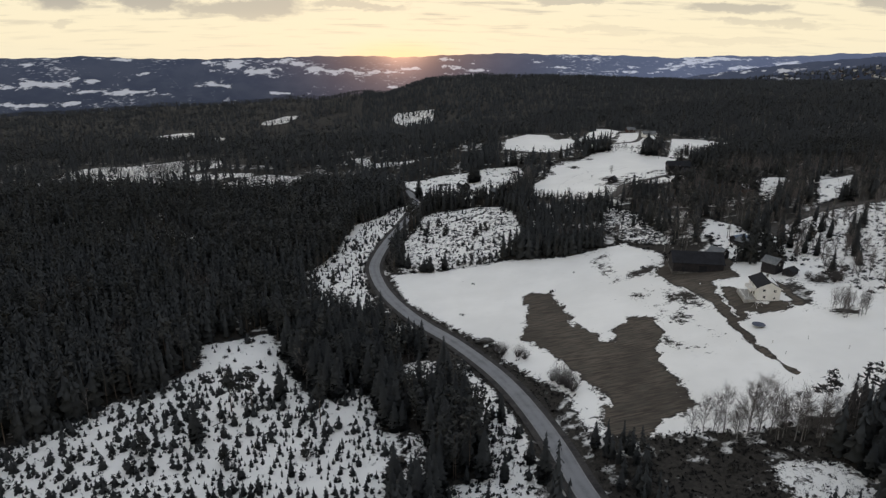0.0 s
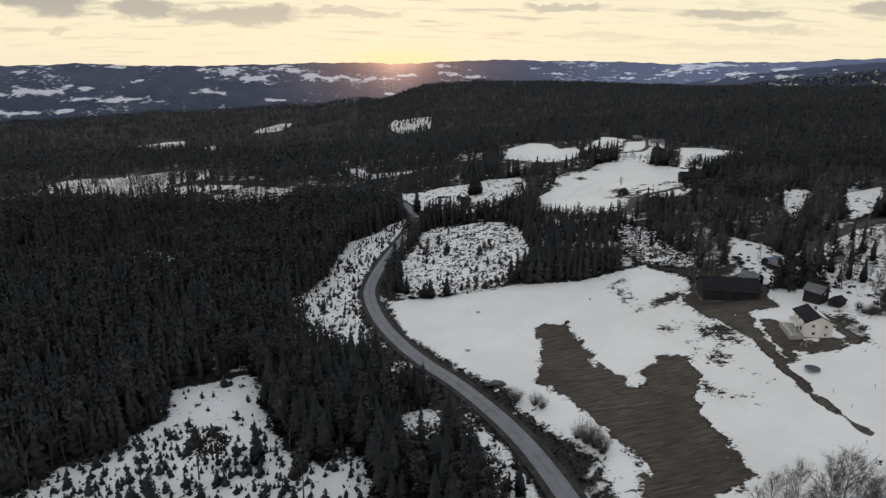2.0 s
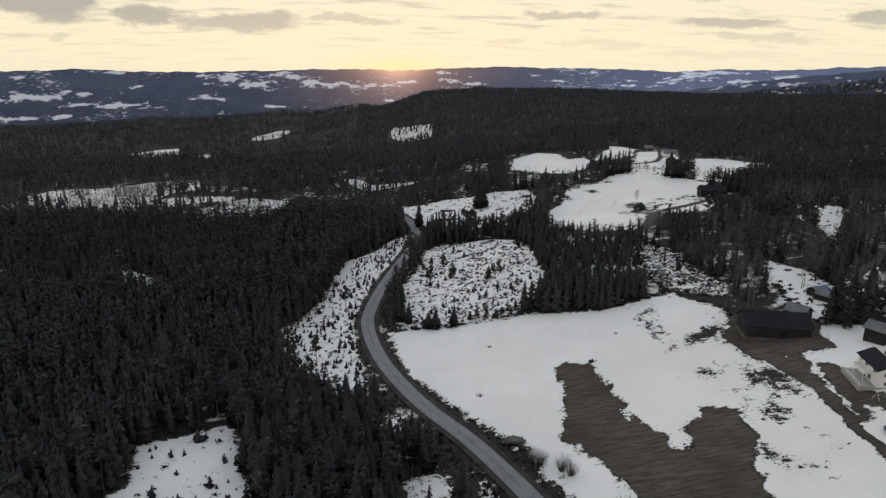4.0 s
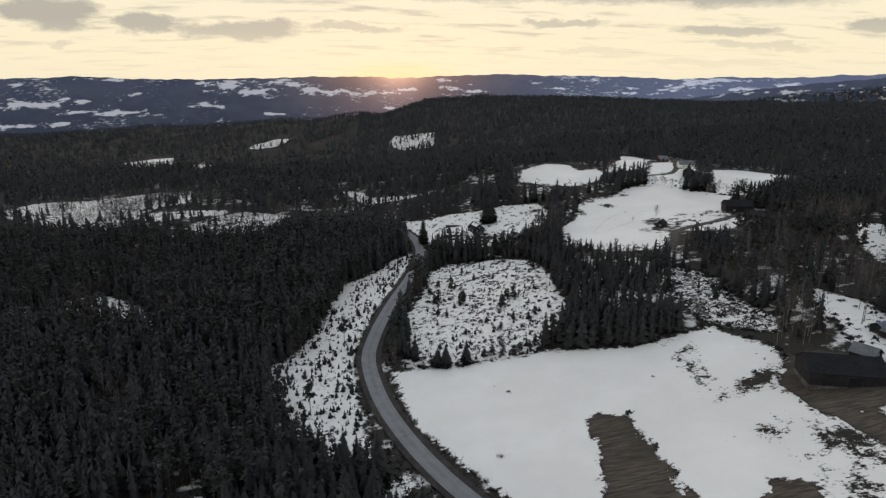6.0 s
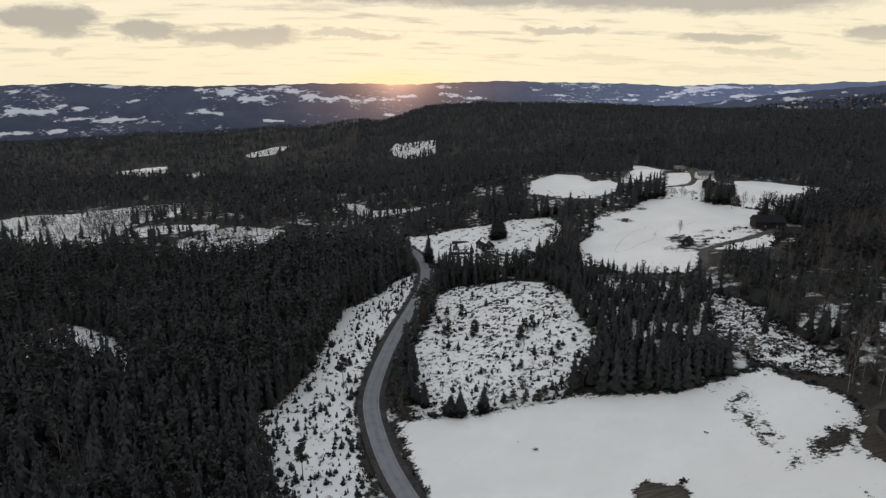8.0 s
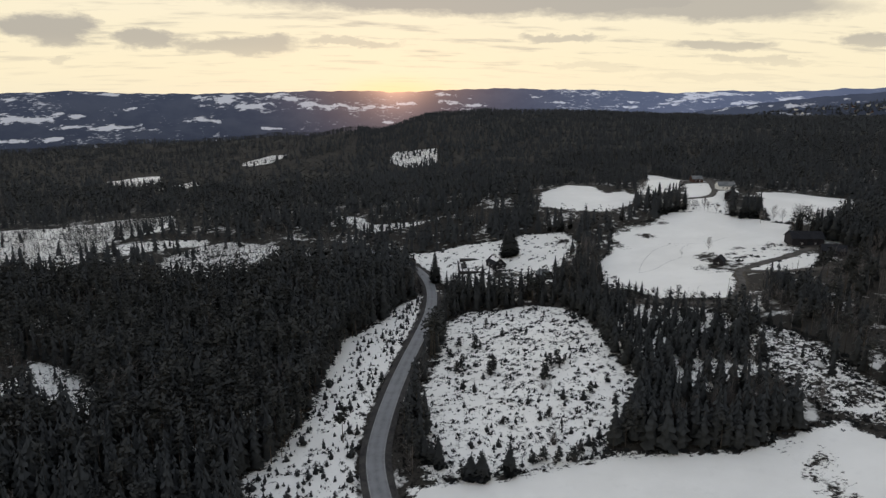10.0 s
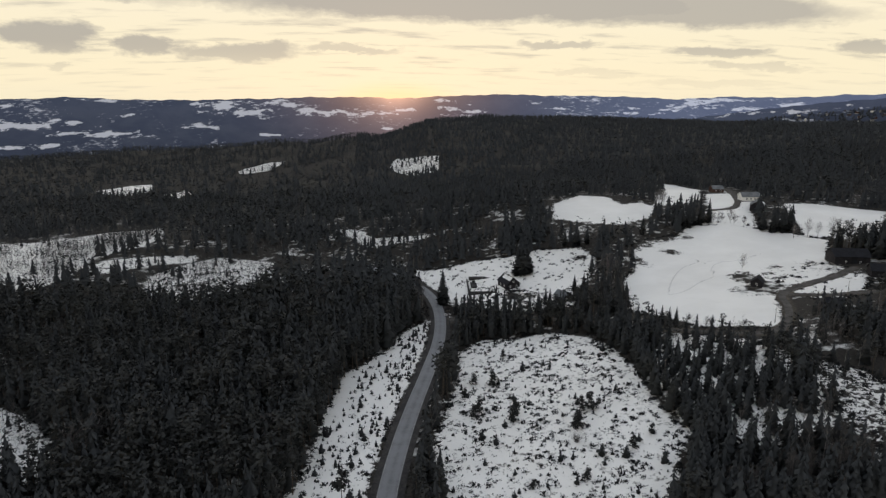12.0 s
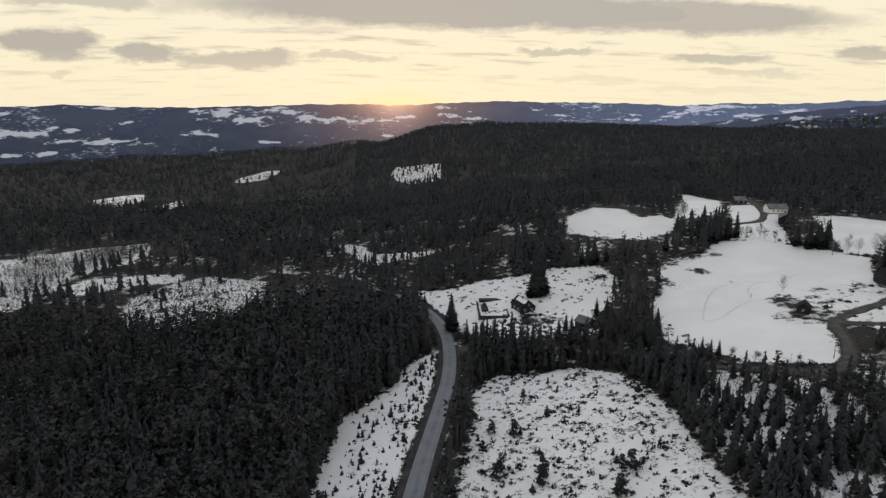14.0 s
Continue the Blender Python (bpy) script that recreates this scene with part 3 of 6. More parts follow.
def ribbon(name, line, heights, offset, width, mat, parent=None, thick=0.0):
    """A strip along a line; offset to its right."""
    d = np.gradient(line, axis=0)
    d /= np.linalg.norm(d, axis=1)[:, None]
    right = np.stack([d[:, 1], -d[:, 0]], 1)
    across = np.array([-1, -0.5, 0, 0.5, 1]) if width > 2 else np.array([-1, 1])
    v = np.stack([np.c_[line + right * (offset + a * width / 2), heights + 0.05 * (1 - a * a) * (width > 2)] for a in across], 1)
    n, m = v.shape[:2]
    top = v.reshape(-1, 3)
    ob = put_mesh(name, top, grid_faces(n, m)[:, ::-1], mat, parent, True, (("across", np.tile(across, n)),))
    return ob


road = tagged(ribbon("road", ROAD, ROAD_Z + 0.08, 0, 5.6, ASPHALT), "winding grey asphalt country road with faded edge lines", "road", kind="structure")
for side in (-1, 1):
    ribbon("edge_line", ROAD, ROAD_Z + 0.10, side * 2.55, 0.13, LINE_PAINT, road)
    tagged(ribbon("gravel_verge", ROAD, ROAD_Z + 0.03, side * 3.75, 2.0, VERGE), "dark gravel verge along the asphalt road", "verge", kind="structure")
for line, width in LANES:
    h = land(line[:, 0], line[:, 1]) + 0.14
    tagged(ribbon("lane", line, h, 0, width, GRAVEL), "wet gravel farm lane between snowy fields", "lane", kind="structure")


# ---- trees: shapes of one metre's height, later scaled ----
def spruce_shape(rng, tiers, fronds, loose=0.6, wide=0.165, full=0.78, slim=1.0):
    """Whorls of broad, slightly drooping fronds round a dark thicket of twigs, fuller below the middle."""
    v, f = [], []
    for k in range(tiers):
        w = (k + 0.3) / tiers
        r = (wide * (1 - w) ** full + 0.008) * rng.uniform(0.82, 1.12)
        if w < 0.12:
            r *= 0.8
        n = max(3, round(fronds * (1 - 0.45 * w)))
        turn = rng.uniform(0, 6.28)
        for j in range(n):
            a = turn + 6.283 * (j + rng.uniform(-0.3, 0.3)) / n
            rr, drop = r * rng.uniform(0.68, 1.15), rng.uniform(0.1, 0.5)
            h = 0.06 + 0.91 * w + rng.uniform(-loose, loose) / tiers
            tip = np.array([math.cos(a) * rr, math.sin(a) * rr, h - rr * drop])
            root = np.array([0, 0, min(h + 0.9 / tiers, 0.99)])
            side = np.array([-math.sin(a), math.cos(a), 0]) * rr * slim * rng.uniform(0.34, 0.55)
            mid = root * 0.36 + tip * 0.64 - np.array([0, 0, 0.18 * rr])
            i = len(v)
            v += [root, mid + side, tip, mid - side]
            f += [(i, i + 1, i + 2), (i, i + 2, i + 3)]
    i = len(v)
    v += [np.array([math.cos(j * 1.2566) * 0.09, math.sin(j * 1.2566) * 0.09, 0.06]) for j in range(5)] + [np.array([0, 0, 0.9])]
    f += [(i + j, i + (j + 1) % 5, i + 5) for j in range(5)]
    i = len(v)
    v += [np.array([0.012, 0, 0.84]), np.array([-0.009, 0.010, 0.84]), np.array([-0.009, -0.010, 0.84]), np.array([0, 0, 1.0])]
    f += [(i, i + 1, i + 3), (i + 1, i + 2, i + 3), (i + 2, i, i + 3)]
    return np.array(v), np.array(f)


def far_spruce_shape(rng, layers, points):
    """A spruce seen from afar: a few ragged skirts of boughs, one above the other."""
    v, f = [], []
    for k in range(layers):
        w = k / layers
        low, top, r = 0.05 + 0.9 * w, min(1.0, 0.05 + 0.9 * w + 1.7 / (layers + 0.7)), 0.17 * (1 - w) ** 0.8 + 0.012
        turn, i = rng.uniform(0, 6.28), len(v)
        v.append(np.array([rng.uniform(-.01, .01), rng.uniform(-.01, .01), top]))
        for j in range(points * 2):
            a, rr = turn + 3.1416 * j / points, r * (rng.uniform(0.9, 1.25) if j % 2 else rng.uniform(0.45, 0.7))
            v.append(np.array([math.cos(a) * rr, math.sin(a) * rr, low + rng.uniform(-0.05, 0.05) + (0.0 if j % 2 else 0.07)]))
        f += [(i, i + 1 + j, i + 1 + (j + 1) % (points * 2)) for j in range(points * 2)]
    return np.array(v), np.array(f)


def thin_stem_shape(rng, wide, top):
    """A slight three-sided stem for the crowd inside the wood."""
    v, f = [], []
    sliver(v, f, np.array([0.0, 0, -0.03]), np.array([0.0, 0, top]), wide, np.array([1.0, 0, 0]))
    return np.array(v), np.array(f)


def pine_shape(rng, clumps, leaves, low=0.52, out_=0.13, size_=0.085):
    """A tall stem's crown of ragged clumps of needle sprays."""
    v, f = [], []
    for k in range(clumps):
        w = (k + 0.5) / clumps
        a, out = rng.uniform(0, 6.28), out_ * (1 - 0.75 * w) * rng.uniform(0.3, 1.1)
        c = np.array([math.cos(a) * out, math.sin(a) * out, low + (0.95 - low) * w])
        size = (size_ - size_ * 0.4 * w) * rng.uniform(0.8, 1.2)
        for _ in range(leaves):
            d = rng.normal(size=3)
            d /= np.linalg.norm(d)
            p = c + d * size * np.array([1.1, 1.1, 0.6]) * rng.uniform(0.35, 1.0)
            s, q = rng.normal(size=3), rng.normal(size=3)
            s, q = s / np.linalg.norm(s) * size * 0.55, q / np.linalg.norm(q) * size * 0.55
            i = len(v)
            v += [p + s, p - s * 0.7 + q * 0.5, p - q]
            f.append((i, i + 1, i + 2))
    return np.array(v), np.array(f)


def twig(v, f, a, b, wide):
    """A twig too thin to show its sides."""
    s = np.cross(b - a, np.array([0.3, 1, 0.2]))
    s = s / (np.linalg.norm(s) + 1e-9) * wide
    i = len(v)
    v += [a + s, a - s, b]
    f.append((i, i + 1, i + 2))


def sliver(v, f, a, b, wide, side):
    """A thin tapered stick of three sides."""
    d = b - a
    s = np.cross(d, side)
    s = s / (np.linalg.norm(s) + 1e-9) * wide
    q = np.cross(d, s)
    q = q / (np.linalg.norm(q) + 1e-9) * wide
    i = len(v)
    v += [a + s, a - s * 0.5 + q * 0.87, a - s * 0.5 - q * 0.87, b]
    f += [(i, i + 1, i + 3), (i + 1, i + 2, i + 3), (i + 2, i, i + 3)]


def stem_shape(rng, wide, top, bend=0.0):
    """A tapered trunk of six sides with a slight bend, sunk a little into the ground."""
    v, f, rings = [], [], 5
    for k in range(rings):
        w = k / (rings - 1)
        r = wide * (1 - 0.85 * w) * (1.35 if k == 0 else 1)
        c = np.array([bend * math.sin(2.2 * w), bend * 0.5 * math.sin(3.1 * w), -0.03 + (top + 0.03) * w])
        v += [c + np.array([math.cos(j * 1.0472) * r, math.sin(j * 1.0472) * r, 0]) for j in range(6)]
    for k in range(rings - 1):
        for j in range(6):
            a, b = k * 6 + j, k * 6 + (j + 1) % 6
            f += [(a, b, b + 6), (a, b + 6, a + 6)]
    return np.array(v), np.array(f)


def bare_shape(rng, limbs, twigs, low=0.25, spread=0.22, thick=0.006):
    """Bare limbs that rise from the stem, each with twigs."""
    v, f = [], []
    for k in range(limbs):
        w = low + (0.95 - low) * (k + rng.uniform(0, 1)) / limbs
        a, run = rng.uniform(0, 6.28), spread * (1.15 - w) * rng.uniform(0.6, 1.2) + 0.03
        root = np.array([0, 0, w * 0.93])
        tip = root + np.array([math.cos(a) * run, math.sin(a) * run, run * rng.uniform(1.1, 2.3)])
        sliver(v, f, root, tip, thick * (1.2 - w), np.array([0.3, 0.2, 1]))
        for _ in range(twigs):
            u = rng.uniform(0.25, 1)
            p = root + (tip - root) * u
            d = rng.normal(size=3) * 0.055 + np.array([math.cos(a) * 0.035, math.sin(a) * 0.035, 0.055])
            twig(v, f, p, p + d * rng.uniform(0.6, 1.5), thick * 0.5)
    return np.array(v), np.array(f)


def bush_shape(rng, sticks, leaves=0):
    v, f = [], []
    for _ in range(sticks):
        a, lean = rng.uniform(0, 6.28), rng.uniform(0.05, 0.55)
        root = np.array([math.cos(a), math.sin(a), 0]) * rng.uniform(0, 0.12)
        tip = root + np.array([math.cos(a) * lean, math.sin(a) * lean, math.sqrt(1.02 - lean) * rng.uniform(0.65, 1.0)])
        sliver(v, f, root, tip, 0.0065, np.array([0.3, 0.2, 1]))
        for _ in range(5):
            p = root + (tip - root) * rng.uniform(0.3, 1)
            twig(v, f, p, p + rng.normal(size=3) * 0.10 + np.array([0, 0, 0.14]), 0.0055)
    return np.array(v), np.array(f)


def low_shape(rng, leaves):
    """A low ragged tuft of heather or brush."""
    v, f = [], []
    for _ in range(leaves):
        a, r = rng.uniform(0, 6.28), rng.uniform(0, 0.5)
        p = np.array([math.cos(a) * r, math.sin(a) * r, 0])
        q = rng.uniform(0, 6.28)
        s = np.array([math.cos(q), math.sin(q), 0]) * rng.uniform(0.12, 0.25)
        i = len(v)
        v += [p - s, p + s, p + np.array([rng.uniform(-0.15, 0.15), rng.uniform(-0.15, 0.15), rng.uniform(0.4, 1.0) * (1 - 0.9 * r)])]
        f.append((i, i + 1, i + 2))
    return np.array(v), np.array(f)


def soft(v, f):
    """Outward normals of a leafy crown, so that it shades as one soft body; faces wound to suit."""
    c = np.array([0, 0, v[:, 2].min() * 0.5 + v[:, 2].max() * 0.5])
    out = (v - c) * np.array([4.0, 4.0, 1.0])
    out = out / (np.linalg.norm(out, axis=1)[:, None] + 1e-9) + np.array([0, 0, 0.38])
    out /= np.linalg.norm(out, axis=1)[:, None]
    face = np.cross(v[f[:, 1]] - v[f[:, 0]], v[f[:, 2]] - v[f[:, 0]])
    wrong = (face * out[f].mean(1)).sum(1) < 0
    f = np.where(wrong[:, None], f[:, [0, 2, 1]], f)
    face = np.where(wrong[:, None], -face, face)
    face /= np.linalg.norm(face, axis=1)[:, None] + 1e-12
    lean = np.zeros_like(v)
    np.add.at(lean, f, face[:, None])
    out = out + 0.3 * lean / (np.linalg.norm(lean, axis=1)[:, None] + 1e-9)
    return f, out / np.linalg.norm(out, axis=1)[:, None]


def many(shapes, places, heights, widths, rng):
    """All copies of the shapes as one set of vertices and triangles, with a tone for each copy."""
    vs, fs, ns, tones, start = [], [], [], [], 0
    kinds = rng.integers(0, len(shapes), len(places))
    for k, (v, f) in enumerate(shapes):
        mine = kinds == k
        f, n = soft(v, f)
        p, h, w = places[mine], heights[mine], widths[mine]
        a = rng.uniform(0, 6.283, len(p))
        c, s = np.cos(a)[:, None], np.sin(a)[:, None]
        x = (v[None, :, 0] * c - v[None, :, 1] * s) * w[:, None]
        y = (v[None, :, 0] * s + v[None, :, 1] * c) * w[:, None]
        lean = rng.normal(0, 0.02, (len(p), 2))
        z = v[None, :, 2] * h[:, None]
        vs.append(np.stack([x + lean[:, :1] * z + p[:, :1], y + lean[:, 1:] * z + p[:, 1:2], z + p[:, 2:]], -1).reshape(-1, 3))
        fs.append((f[None] + (start + np.arange(len(p)) * len(v))[:, None, None]).reshape(-1, 3))
        ns.append(np.stack([n[None, :, 0] * c - n[None, :, 1] * s, n[None, :, 0] * s + n[None, :, 1] * c, np.broadcast_to(n[None, :, 2], x.shape)], -1).reshape(-1, 3))
        tones.append(np.repeat(rng.uniform(0, 1, len(p)), len(v)))
        start += len(p) * len(v)
    return np.concatenate(vs), np.concatenate(fs), np.concatenate(tones), np.concatenate(ns)


def stuff(name, shapes, places, heights, widths, mat, rng, label, category, parent=None, roof=0.0):
    v, f, tone, n = many(shapes, places, heights, widths, rng)
    n = n * (1 - 0.7 * roof) + np.array([0, 0, roof])
    n /= np.linalg.norm(n, axis=1)[:, None]
    ob = put_mesh(name, v, f, mat, parent, False, (("tone", tone),), n if mat in (NEEDLES, PINE_NEEDLES, BRUSH) else None)
    return tagged(ob, label, category, kind="stuff")


# ---- where things grow ----
def scatter(rng, x0, x1, y0, y1, gap):
    gx, gy = np.meshgrid(np.arange(x0, x1, gap), np.arange(y0, y1, gap))
    return gx.ravel() + rng.uniform(-0.5, 0.5, gx.size) * gap, gy.ravel() + rng.uniform(-0.5, 0.5, gx.size) * gap


BUILDING_SPOTS = [(147, 207, 14), (141, 246, 15), (158, 253, 8), (167, 228, 8), (176, 273, 8), (240, 476, 16), (253, 462, 9), (181, 451, 8), (77, 521, 13), (58, 520, 12),
                  (94, 484, 8), (296, 662, 9), (290, 622, 10), (276, 594, 11), (281, 657, 9), (230, 428, 8), (224, 333, 8)]


def free(x, y, clear, soil, wooded, rng):
    """Where forest may stand: outside the clearings, but for those that are thinly wooded."""
    ok = ((clear < -1.0) | (rng.uniform(size=x.shape) < wooded)) & (soil < -2)
    off, k = from_line(x, y, ROAD)
    ok &= off > np.where(y > 498, 4.6, 8.0)
    ok &= ~((off < 17) & (x > ROAD[k, 0]) & (y > 138) & (y < 303))
    ok &= ~((off < 15) & (x < ROAD[k, 0]) & (y > 135) & (y < 270))
    for line, width in LANES:
        ok &= from_line(x, y, line)[0] > width / 2 + 1.5
    # glades reach further towards the road than the snow that shows over the tree tops
    away = np.hypot(x, y - 110) + 1e-6
    for k, reach in GLADES:
        for part_way in (0.5, 1.0):
            d = inside(x + x / away * reach * part_way, y + (y - 110) / away * reach * part_way, SNOW_AREAS[k][2])
            ok &= (d < 0) | (clear > 0) | (rng.uniform(size=x.shape) < SNOW_AREAS[k][1])
    for corners in NO_TREES:
        ok &= inside(x, y, corners) < 0
    for bx, by, r in BUILDING_SPOTS:
        ok &= np.hypot(x - bx, y - by) > r
    return ok


GLADES = [(6, 12), (8, 24), (9, 20), (10, 22), (11, 22), (12, 24), (13, 12), (14, 26), (15, 20), (16, 20), (17, 28), (18, 28), (19, 24), (20, 14), (21, 14), (22, 10), (23, 12), (26, 45), (27, 35), (28, 70), (29, 60), (30, 60), (31, 12), (32, 10), (33, 8), (40, 16)]
# verges, yards and the strips beside the lane that carry no tall trees
NO_TREES = [[(100, 428), (124, 405), (142, 391), (156, 386), (172, 398), (190, 425), (186, 440), (160, 412), (120, 428), (104, 448)],
            [(60, 100), (72, 138), (84, 138), (120, 124), (100, 112), (84, 96)], [(186, 400), (200, 440), (250, 470), (262, 440), (225, 415)],
            [(44, 486), (74, 470), (104, 466), (110, 500), (84, 545), (50, 545), (36, 520)], [(120, 215), (134, 270), (170, 262), (180, 230), (160, 190)], [(240, 598), (262, 582), (285, 588), (300, 600), (306, 670), (272, 664), (250, 622)]]


def in_view(x, y, extra=0.0):
    """The wedge of country that lies ahead of the flight, with some room to spare."""
    side = np.arctan2(x, y + 25) * 57.3
    return (side > -33 - extra) & (side < 46 + extra)


# leafless strips: alder and birch instead of spruce
LEAFLESS = [[(136, 262), (178, 262), (186, 320), (168, 372), (180, 415), (145, 395), (160, 350), (156, 300), (140, 285)],
            [(172, 190), (180, 235), (205, 255), (250, 300), (300, 300), (260, 200), (200, 150)],
            [(62, 112), (62, 140), (150, 122), (176, 150), (176, 100), (120, 85)],
            [(98, 440), (128, 415), (134, 470), (128, 510), (106, 492)],
            [(28, 480), (44, 486), (50, 505), (40, 520), (30, 512)],
            [(175, 300), (340, 300), (370, 420), (240, 445), (192, 445), (185, 380)]]
# tall spruces over snow below the lane
WOODLOT = [(120, 407), (134, 402), (147, 385), (154, 367), (130, 328), (106, 325), (88, 338), (92, 363), (98, 392)]
DARK_COPSES = [[(77, 305), (100, 297), (128, 302), (132, 325), (130, 352), (118, 392), (100, 405), (92, 350), (82, 325)]]


# ---- forest ----
def plant():
    rng = np.random.default_rng(7)
    bare_at = lambda x, y: np.max([inside(x, y, c) for c in LEAFLESS], axis=0) > 0
    copse_at = lambda x, y: np.max([inside(x, y, c) for c in DARK_COPSES], axis=0) > 0
    bands = ((40, 500, 3.3, 9, 6, 0, 0), (500, 950, 5.1, 5, 3, 1, 1), (950, 1950, 8.0, 2, 3, 2, 1))
    near = []
    for lo, hi, gap, tiers, fronds, level, simple in bands:
        x, y = scatter(rng, -0.75 * hi - 60, 1.05 * hi + 60, lo, hi, gap)
        keep = in_view(x, y)
        x, y = x[keep], y[keep]
        snow, soil, litter, clear, wooded = snow_depth(x, y)
        keep = free(x, y, clear, soil, wooded, rng)
        dense = lumps(x, y, 90, 3)
        bare = bare_at(x, y)
        keep &= (dense > -1.6) & ~(bare & (rng.uniform(size=len(x)) < 0.25))
        x, y, bare, dense = x[keep], y[keep], bare[keep], dense[keep]
        z = land(x, y)
        h = np.clip(rng.normal(14.0, 2.1, len(x)) + 2.0 * lumps(x, y, 160, 5), 5, 22) * (1 - 0.20 * copse_at(x, y))
        h = h * (1 + 0.28 * ((x > -60) & (x < 26) & (y > 380) & (y < 545))) * (1 - 0.20 * ((x > 60) & (x < 200) & (y > 335) & (y < 440)))
        h = h * (1.0, 0.9, 0.82)[level]
        h = h * (1 - 0.45 * ((x > 50) & (x < 104) & (y < 138))) * (1 - 0.2 * ((inside(x, y, WOODLOT) > 0) & (y > 362)))
        h = np.where((clear[keep] > -1) & (inside(x, y, WOODLOT) < 0), h * rng.uniform(*((0.22, 0.75), (0.4, 0.85), (0.6, 0.95))[level], len(x)), h)
        pine = (rng.uniform(size=len(x)) < (0.25, 0.42, 0.5)[level] + 0.25 * (lumps(x, y, 120, 9) > 0.4) + 0.3 * ((x < -20) & (y > 330))) & ~copse_at(x, y) & ~((y < 125) & (np.abs(x - 10) < 130))
        leafless = bare & (rng.uniform(size=len(x)) < np.where((x > 172) & (y < 305) | (x > 135) & (y < 420), 0.78, 0.62)) | (clear[keep] > -1) & (x < 60) & (rng.uniform(size=len(x)) < 0.55)
        leafless |= (lumps(x, y, 75, 21) > np.where(x > 20, 0.45, 0.9) - 0.45 * (level > 0)) & (rng.uniform(size=len(x)) < 0.55)
        leafless &= y > 150
        p = np.stack([x, y, z], 1)
        if not simple:
            # the trees that the flight passes nearest stand singly
            single = (np.abs(x + 5) < 62) & (y > 118) & (y < 262) & ~pine & ~leafless
            order = np.flatnonzero(single)
            order = order[np.argsort(np.hypot(x[order] - 5, y[order] - 150))][:260]
            near = [(x[i], y[i], z[i], h[i]) for i in order]
            taken = np.zeros(len(x), bool)
            taken[order] = True
        else:
            taken = np.zeros(len(x), bool)
        name = ("forest", "middle_forest", "far_forest")[level]
        s = ~pine & ~leafless & ~taken
        shapes = [spruce_shape(rng, tiers, fronds) if not simple else far_spruce_shape(rng, tiers, fronds) for _ in range(9)]
        wide = h * rng.uniform(0.78, 1.2, len(h)) * (1.15, 1.28, 1.65)[level] * (1 + 0.15 * ((x > 60) & (x < 200) & (y > 295) & (y < 445)) + 0.15 * (inside(x, y, WOODLOT) > 0))
        stuff(name, shapes, p[s], h[s], wide[s], NEEDLES, rng, "dense dark green spruce forest on the slopes", "forest", roof=(0.0, 0.8, 1.0)[level])
        s = pine & ~leafless & ~taken
        shapes = [pine_shape(rng, *((9, 8), (4, 4), (3, 3))[level]) for _ in range(7)]
        stuff(name.replace("forest", "pine_forest"), shapes, p[s], h[s] * 1.02, wide[s] * (1.2, 1.4, 1.8)[level], PINE_NEEDLES, rng, "ragged dark pine crowns among the spruces", "forest", roof=(0.0, 0.8, 1.0)[level])
        if level == 0:
            stems = [thin_stem_shape(rng, 0.012, 0.95) for _ in range(3)]
            s = ((h > 11) & (rng.uniform(size=len(h)) < 0.5) | pine) & ~leafless & ~taken
            stuff("forest_stems", stems, p[s], h[s], h[s], BARK, rng, "bare brown stems inside the dark forest", "trunks")
        s = leafless
        shapes = [bare_shape(rng, *((8, 5), (5, 3), (3, 2))[level], thick=(0.0085, 0.012, 0.016)[level]) for _ in range(5)]
        stuff("leafless_wood", shapes, p[s], h[s] * 0.85, h[s] * 0.85, TWIGS, rng, "grey-brown leafless alder and birch wood", "wood")
        if level < 2:
            stems = [thin_stem_shape(rng, 0.0075, 0.9) for _ in range(3)]
            s = s & (rng.uniform(size=len(h)) < 0.6)
            stuff("leafless_stems", stems, p[s], h[s] * 0.85, h[s] * 0.85, BIRCH_BARK, rng, "pale birch and alder stems in the leafless wood", "trunks")
    return near


def tree_kind(rng, name, crown, crown_mat, stem, stem_mat, label, category="tree"):
    """A tree of one metre's height: trunk and crown under an empty at its foot."""
    top = tagged(new(name), label, category)
    for key, (v, f), mat in (("trunk", stem, stem_mat), ("crown", crown, crown_mat)):
        f, n = soft(v, f) if mat in (NEEDLES, PINE_NEEDLES) else (f, None)
        put_mesh(key, v, f, mat, top, normals=n, attributes=(("tone", np.full(len(v), 0.5)),))
    return top


NEAR = plant()
shape_rng = np.random.default_rng(11)
def copy_scaled(kind, x, y, h, wide=1.0, group="", label="", sink=0.0):
    """Copies take their own size, whatever that of the original."""
    m = pose(x, y, land_at(x, y) - sink, 0, 0, random.uniform(0, 360))
    if kind not in USED:
        USED.append(kind)
        kind.matrix_basis = m @ Matrix.Diagonal((h * wide, h * wide, h, 1))
        return tagged(kind, label, group=group)
    s = kind.scale
    t = copy_thing(kind, m @ Matrix.Diagonal((h * wide / s[0], h * wide / s[1], h / s[2], 1)))
    return tagged(t, label, group=group)


